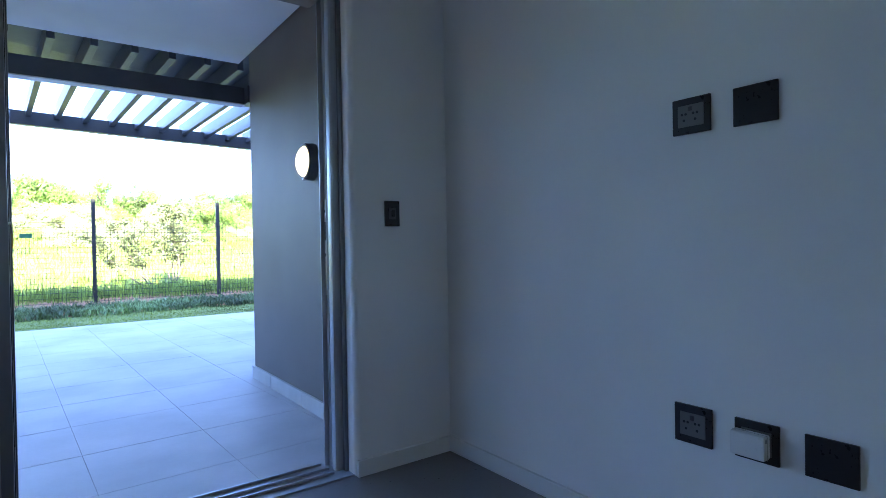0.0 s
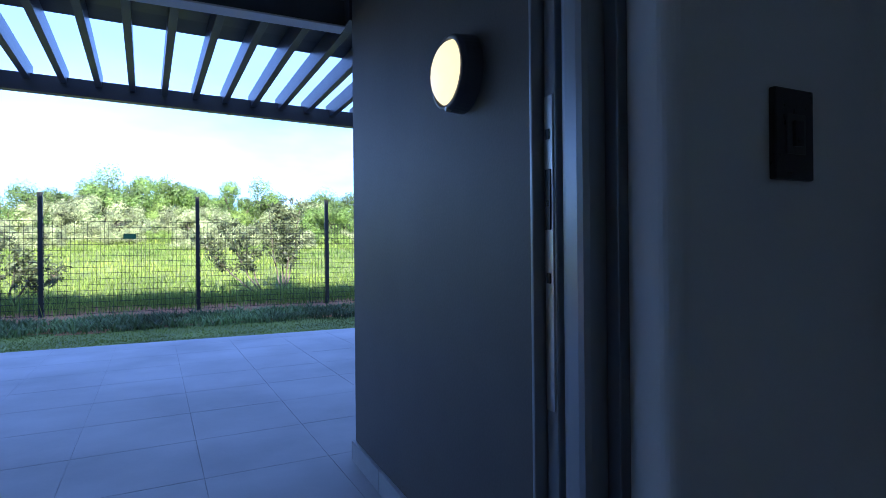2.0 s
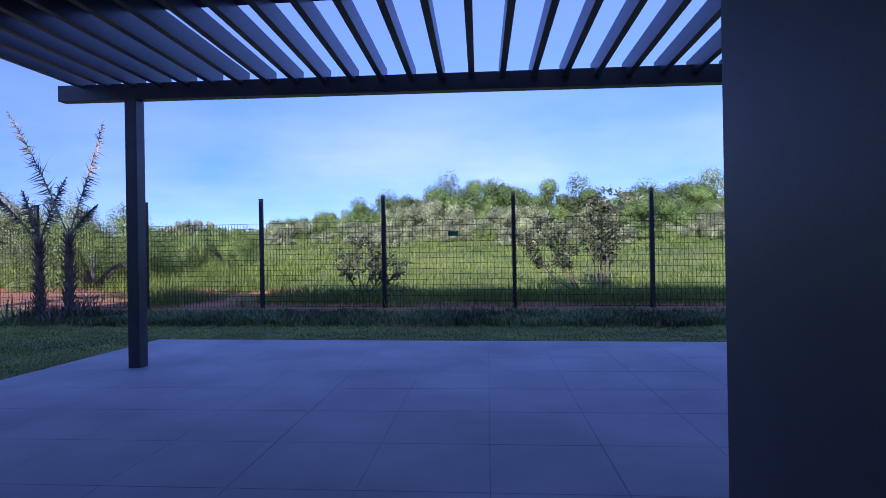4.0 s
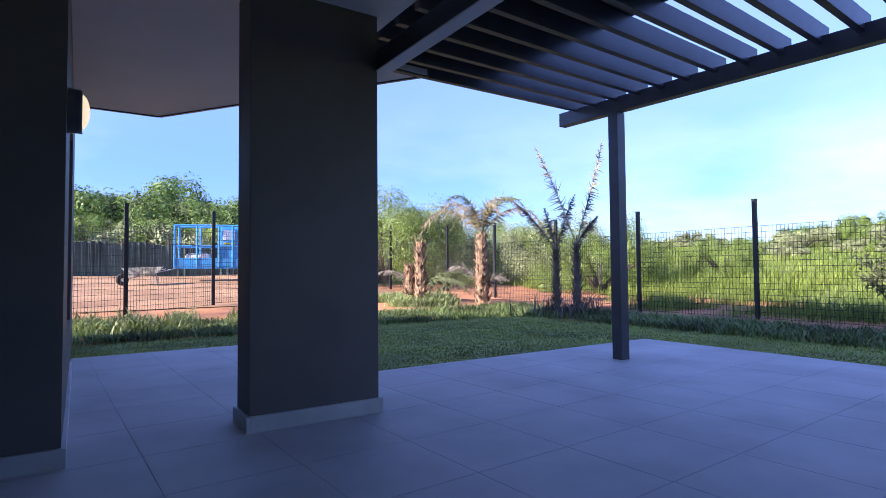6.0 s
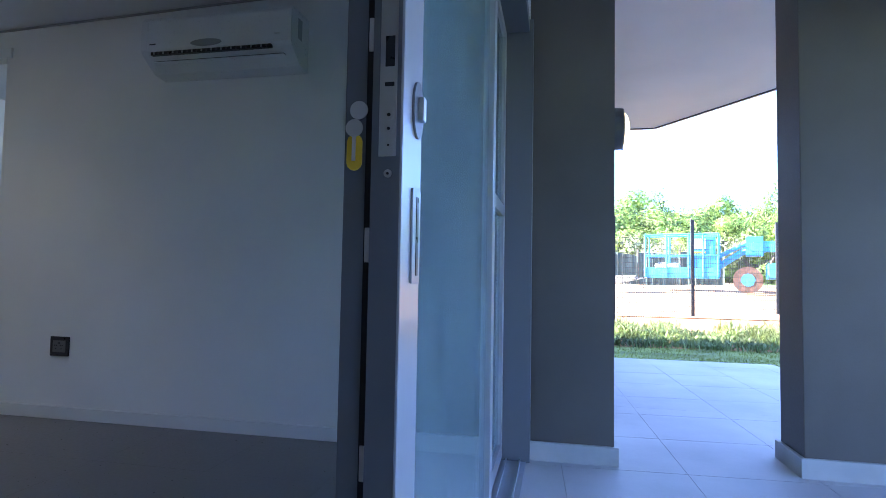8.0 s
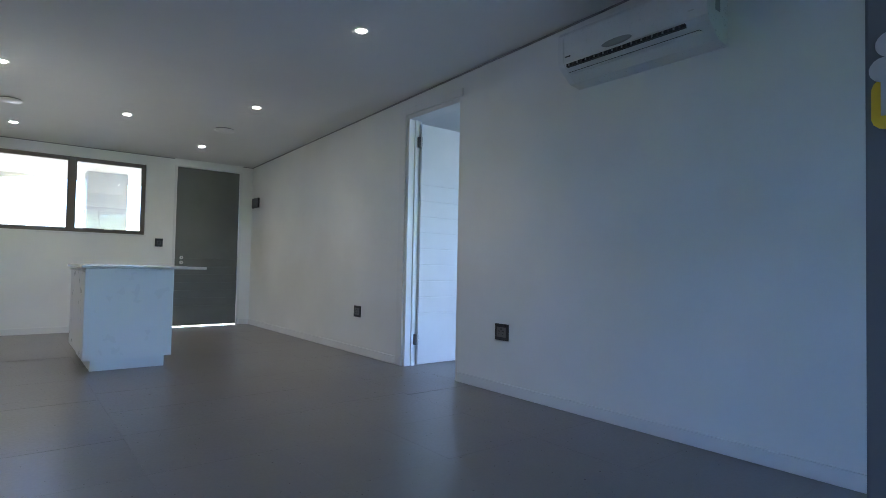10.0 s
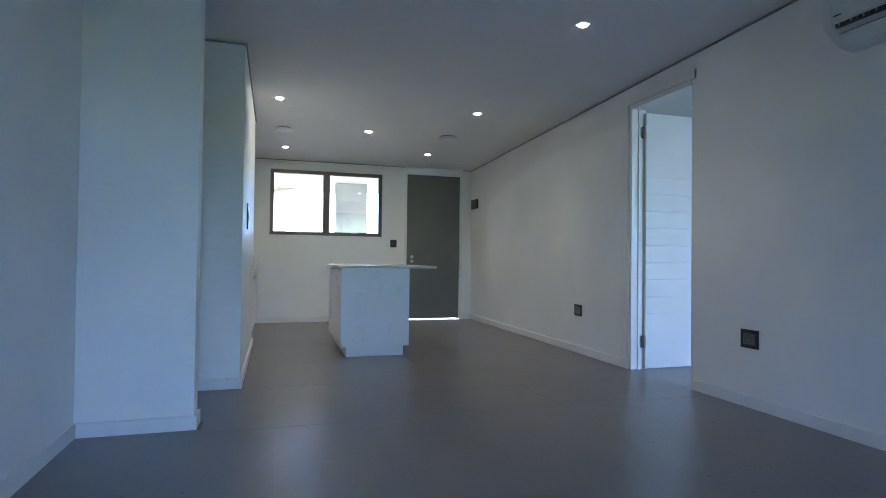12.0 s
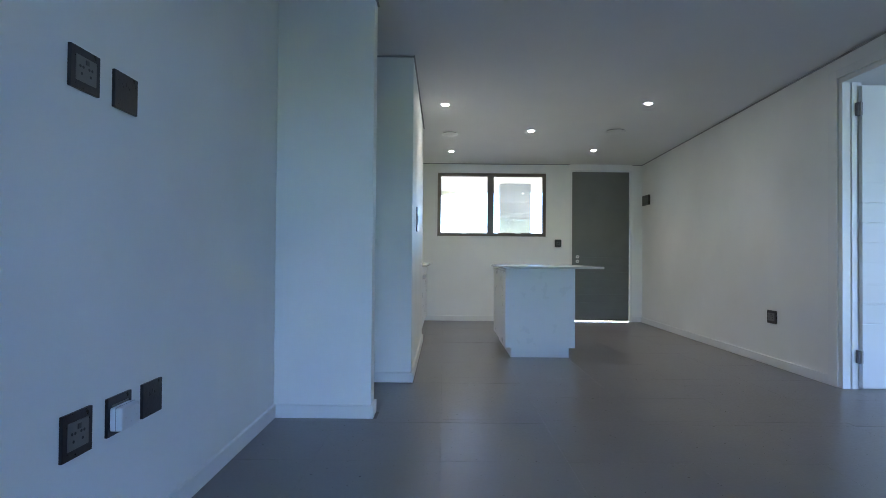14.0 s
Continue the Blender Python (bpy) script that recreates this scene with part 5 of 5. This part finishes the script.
# ---- building site ----
def boom_lift():
    zz = ground_z(-20.5, 6.2)
    t = thing("boom_lift", Matrix.Translation((-20.6, 6.0, zz)) @ Matrix.Rotation(radians(-17), 4, "Z"), "blue boom lift with a railed work basket", "boom lift")
    add = local(t)
    # basket: long side along y
    w = 0.022
    def tube(bm, p, q, r=w):
        return cyl(bm, p, q, r, seg=8)
    bk = add("basket", B(((-0.45, -1.2, 0.45), (0.45, 1.1, 0.53)), ((-0.46, -1.21, 0.53), (-0.43, 1.11, 0.82)), ((0.43, -1.21, 0.53), (0.46, 1.11, 0.82)), bevel=0.01), BLUE)
    for x in (-0.45, 0.45):
        for z in (1.23, 1.95):
            add("rail", tube(bmesh.new(), (x, -1.2, z), (x, 1.1, z), 0.03), BLUE, bk)
        for y in (-1.2, -0.5, 0.2, 0.65, 1.1):
            add("upright", tube(bmesh.new(), (x, y, 0.5), (x, y, 1.95), 0.035), BLUE, bk)
    for y in (-1.2, 1.1):
        for z in (1.23, 1.95):
            add("rail", tube(bmesh.new(), (-0.45, y, z), (0.45, y, z), 0.03), BLUE, bk)
    add("panel", B(((0.40, 0.22, 0.83), (0.425, 1.08, 1.22)), bevel=0.01), BLUE, bk)
    add("control_box", B(((-0.3, 0.28, 1.26), (0.36, 1.0, 1.88)), bevel=0.03), BLUE, bk)
    add("control_face", B(((0.36, 0.34, 1.45), (0.375, 0.72, 1.80)), bevel=0.004), WHITEPLASTIC, bk, "pale control panel")
    add("warning_strip", B(((0.36, 0.34, 1.30), (0.374, 0.72, 1.36))), YELLOW, bk, "yellow strip")
    add("sack", B(((-0.2, -0.9, 0.54), (0.4, -0.1, 0.98)), bevel=0.12), SACK, bk, "pale sack")
    # jib, boom and chassis
    bm = bmesh.new()
    cyl(bm, (0, 1.0, 0.8), (0, 2.1, 1.55), 0.10, 0.10, 4)
    cyl(bm, (0, 1.0, 1.15), (0, 2.1, 1.75), 0.07, 0.07, 4)
    add("jib", bm, BLUE)
    bm = B(((-0.16, 2.0, 1.35), (0.16, 4.2, 1.70)), ((-0.20, 1.9, 1.2), (0.20, 2.4, 1.85)), bevel=0.02)
    add("boom", bm, BLUE)
    add("chassis", B(((-0.9, 2.5, 0.45), (0.9, 4.3, 0.95)), ((-0.7, 3.0, 0.95), (0.7, 4.1, 1.32)), bevel=0.05), BLUE)
    for y in (1.95, 3.75):
        for x in (-0.95, 0.95):
            wl = add("wheel", cyl(bmesh.new(), (x - 0.16, y, 0.42), (x + 0.16, y, 0.42), 0.42, seg=28), TYRE)
            add("rim", cyl(bmesh.new(), (x - 0.17, y, 0.42), (x + 0.17, y, 0.42), 0.2, seg=20), BLUE, wl)


boom_lift()


def wheelbarrow():
    x, y = -19.0, 3.6
    t = thing("wheelbarrow", Matrix.Translation((x, y, ground_z(x, y) + 0.03)) @ Matrix.Rotation(radians(20), 4, "Z") @ Matrix.Diagonal((0.9, 0.9, 0.9, 1)), "worn grey builder's wheelbarrow on red earth", "wheelbarrow")
    add = local(t)
    bm = bmesh.new()
    lo = [bm.verts.new(c) for c in ((-0.2, -0.3, 0.3), (0.2, -0.3, 0.3), (0.2, 0.35, 0.32), (-0.2, 0.35, 0.32))]
    hi = [bm.verts.new(c) for c in ((-0.34, -0.5, 0.58), (0.34, -0.5, 0.58), (0.34, 0.6, 0.62), (-0.34, 0.6, 0.62))]
    bm.faces.new(lo)
    for k in range(4):
        bm.faces.new((lo[k], lo[(k + 1) % 4], hi[(k + 1) % 4], hi[k]))
    r = bmesh.ops.solidify(bm, geom=bm.faces[:], thickness=0.012)
    add("tray", bm, BARROW)
    for sx in (-1, 1):
        add("handle", cyl(bmesh.new(), (sx * 0.1, -0.55, 0.2), (sx * 0.3, 1.0, 0.55), 0.018, seg=8), BARROW)
        add("leg", cyl(bmesh.new(), (sx * 0.22, 0.4, 0.36), (sx * 0.24, 0.45, 0.0), 0.016, seg=8), BARROW)
    wl = add("wheel", cyl(bmesh.new(), (-0.045, -0.6, 0.19), (0.045, -0.6, 0.19), 0.19, seg=24), RUBBER)
    add("hub", cyl(bmesh.new(), (-0.055, -0.6, 0.19), (0.055, -0.6, 0.19), 0.06, seg=14), BARROW, wl)


wheelbarrow()


def shade_fence():
    t = thing("site_fence", (-26, 3, 0), "dark green shade-net fence behind the building site", "fence")
    inv = t.matrix_world.inverted()
    rng = random.Random(4)
    pts = [(-24.8 + 0.10 * k * k * 0.2, -3.0 + 1.6 * k) for k in range(8)]
    for (x0, y0), (x1, y1) in zip(pts, pts[1:]):
        z = ground_z((x0 + x1) / 2, (y0 + y1) / 2)
        bm = bmesh.new()
        n = 14
        for k in range(n):
            u, v = k / n, (k + 1) / n
            f = lambda q: Vector((x0 + (x1 - x0) * q + 0.05 * math.sin(q * 40), y0 + (y1 - y0) * q, 0))
            a, b = f(u), f(v)
            top = 1.25 + 0.12 * math.sin(u * 3 + x0)
            bm.faces.new([bm.verts.new((p.x, p.y, h)) for p, h in ((a, z), (b, z), (b, z + top), (a, z + top))])
        bmesh.ops.remove_doubles(bm, verts=bm.verts, dist=1e-4)
        r = bmesh.ops.solidify(bm, geom=bm.faces[:], thickness=0.01)
        o = part("net", bm, SHADENET, t)
        part("stake", cyl(bmesh.new(), (x0, y0, z - 0.05), (x0, y0, z + 1.5), 0.03, seg=8), BARK, t)


shade_fence()


# ---- tiles ----
def tiles(parent_name, rects, x_ref, y_ref, size, gap, material, label, th):
    t = thing(parent_name, (x_ref, y_ref, 0), label, "tiled floor", kind="structure")
    inv = t.matrix_world.inverted()
    cache = {}

    def block(w, d):
        key = (round(w, 3), round(d, 3))
        if key not in cache:
            cache[key] = mesh_of("tile", bx(bmesh.new(), (-w / 2, -d / 2, -th), (w / 2, d / 2, 0), 0.0005), material)
        return cache[key]
    rng = random.Random(2)
    for x0, x1, y0, y1 in rects:
        i0, i1 = math.floor((x0 - x_ref) / size), math.ceil((x1 - x_ref) / size)
        j0, j1 = math.floor((y0 - y_ref) / size), math.ceil((y1 - y_ref) / size)
        for i in range(i0, i1):
            for j in range(j0, j1):
                a, b = max(x0, x_ref + i * size), min(x1, x_ref + (i + 1) * size)
                c, d = max(y0, y_ref + j * size), min(y1, y_ref + (j + 1) * size)
                if b - a > 0.03 and d - c > 0.03:
                    o = new("tile", block(b - a - gap, d - c - gap))
                    o.parent, o.matrix_parent_inverse = t, inv
                    o.matrix_basis = pose((a + b) / 2, (c + d) / 2, rng.uniform(-0.0007, 0.0), rng.uniform(-0.02, 0.02), rng.uniform(-0.02, 0.02))


def clip(poly, axis, limit, sign):
    """The part of a convex outline on one side of a straight edge."""
    out = []
    for p, q in zip(poly, poly[1:] + poly[:1]):
        a, b = sign * (p[axis] - limit), sign * (q[axis] - limit)
        if a >= 0:
            out.append(p)
        if a * b < 0:
            u = a / (a - b)
            out.append((p[0] + (q[0] - p[0]) * u, p[1] + (q[1] - p[1]) * u))
    return out


def patio_tiles(rects, origin, size, gap, turn, th=0.0016):
    t = thing("patio_tiles", (*origin, 0), "pale grey square tiles of the patio", "tiled floor", kind="structure")
    inv = t.matrix_world.inverted()
    rng = random.Random(2)
    whole = mesh_of("tile", bx(bmesh.new(), (-(size - gap) / 2, -(size - gap) / 2, -th), ((size - gap) / 2, (size - gap) / 2, 0), 0.0015), PATIOTILE)
    c, sn, h = math.cos(turn), math.sin(turn), (size - gap) / 2
    for i in range(-14, 10):
        for j in range(-3, 14):
            u, v = (i + 0.5) * size, (j + 0.5) * size
            cx, cy = origin[0] + u * c - v * sn, origin[1] + u * sn + v * c
            square = [(cx + a * c - b * sn, cy + a * sn + b * c) for a, b in ((-h, -h), (h, -h), (h, h), (-h, h))]
            for x0, x1, y0, y1 in rects:
                poly = square
                for axis, limit, sign in ((0, x0, 1), (0, x1, -1), (1, y0, 1), (1, y1, -1)):
                    poly = clip(poly, axis, limit, sign) if len(poly) > 2 else []
                if len(poly) < 3:
                    continue
                area = abs(sum(p[0] * q[1] - q[0] * p[1] for p, q in zip(poly, poly[1:] + poly[:1]))) / 2
                if area < 0.003:
                    continue
                if poly == square:
                    o = new("tile", whole)
                    o.parent, o.matrix_parent_inverse = t, inv
                    o.matrix_basis = pose(cx, cy, rng.uniform(-0.0005, 0.0), 0, 0, math.degrees(turn))
                else:
                    o = new("tile", mesh_of("tile", poly_slab(poly, -th, -0.0003), PATIOTILE))
                    o.parent, o.matrix_parent_inverse = t, inv


patio_tiles([(-4.56, 3.2, YO, 8.32), (-7.25, -4.561, 1.966, 4.12)], (-0.054, 1.825), 0.610, 0.0026, radians(2.72))
tiles("floor_tiles", [(XW, XE, -1.90, 1.28), (XW, 0.262, -2.86, -1.90), (XW, 0.09, YB, -2.86)], -0.13, -1.22, 0.614, 0.0008, FLOORTILE, "large satin grey indoor floor tiles", 0.0015)
struct("floor_rest", B(((XE + 0.0, -2.86, -0.006), (XE + 2.75, -1.90, -0.0005)), ((0.262, -2.86, -0.006), (XE, -2.05, -0.0005)), ((0.092, YB, -0.006), (XE + 0.9, -5.0, -0.0005)), ((XW - 3.48, -4.28, -0.006), (XW - 0.14, 1.70, -0.0005)), ((XW - 0.14, -2.825, -0.006), (XW, -2.015, -0.0005))), FLOORTILE, "grey tiled floor of the adjoining rooms", "floor")
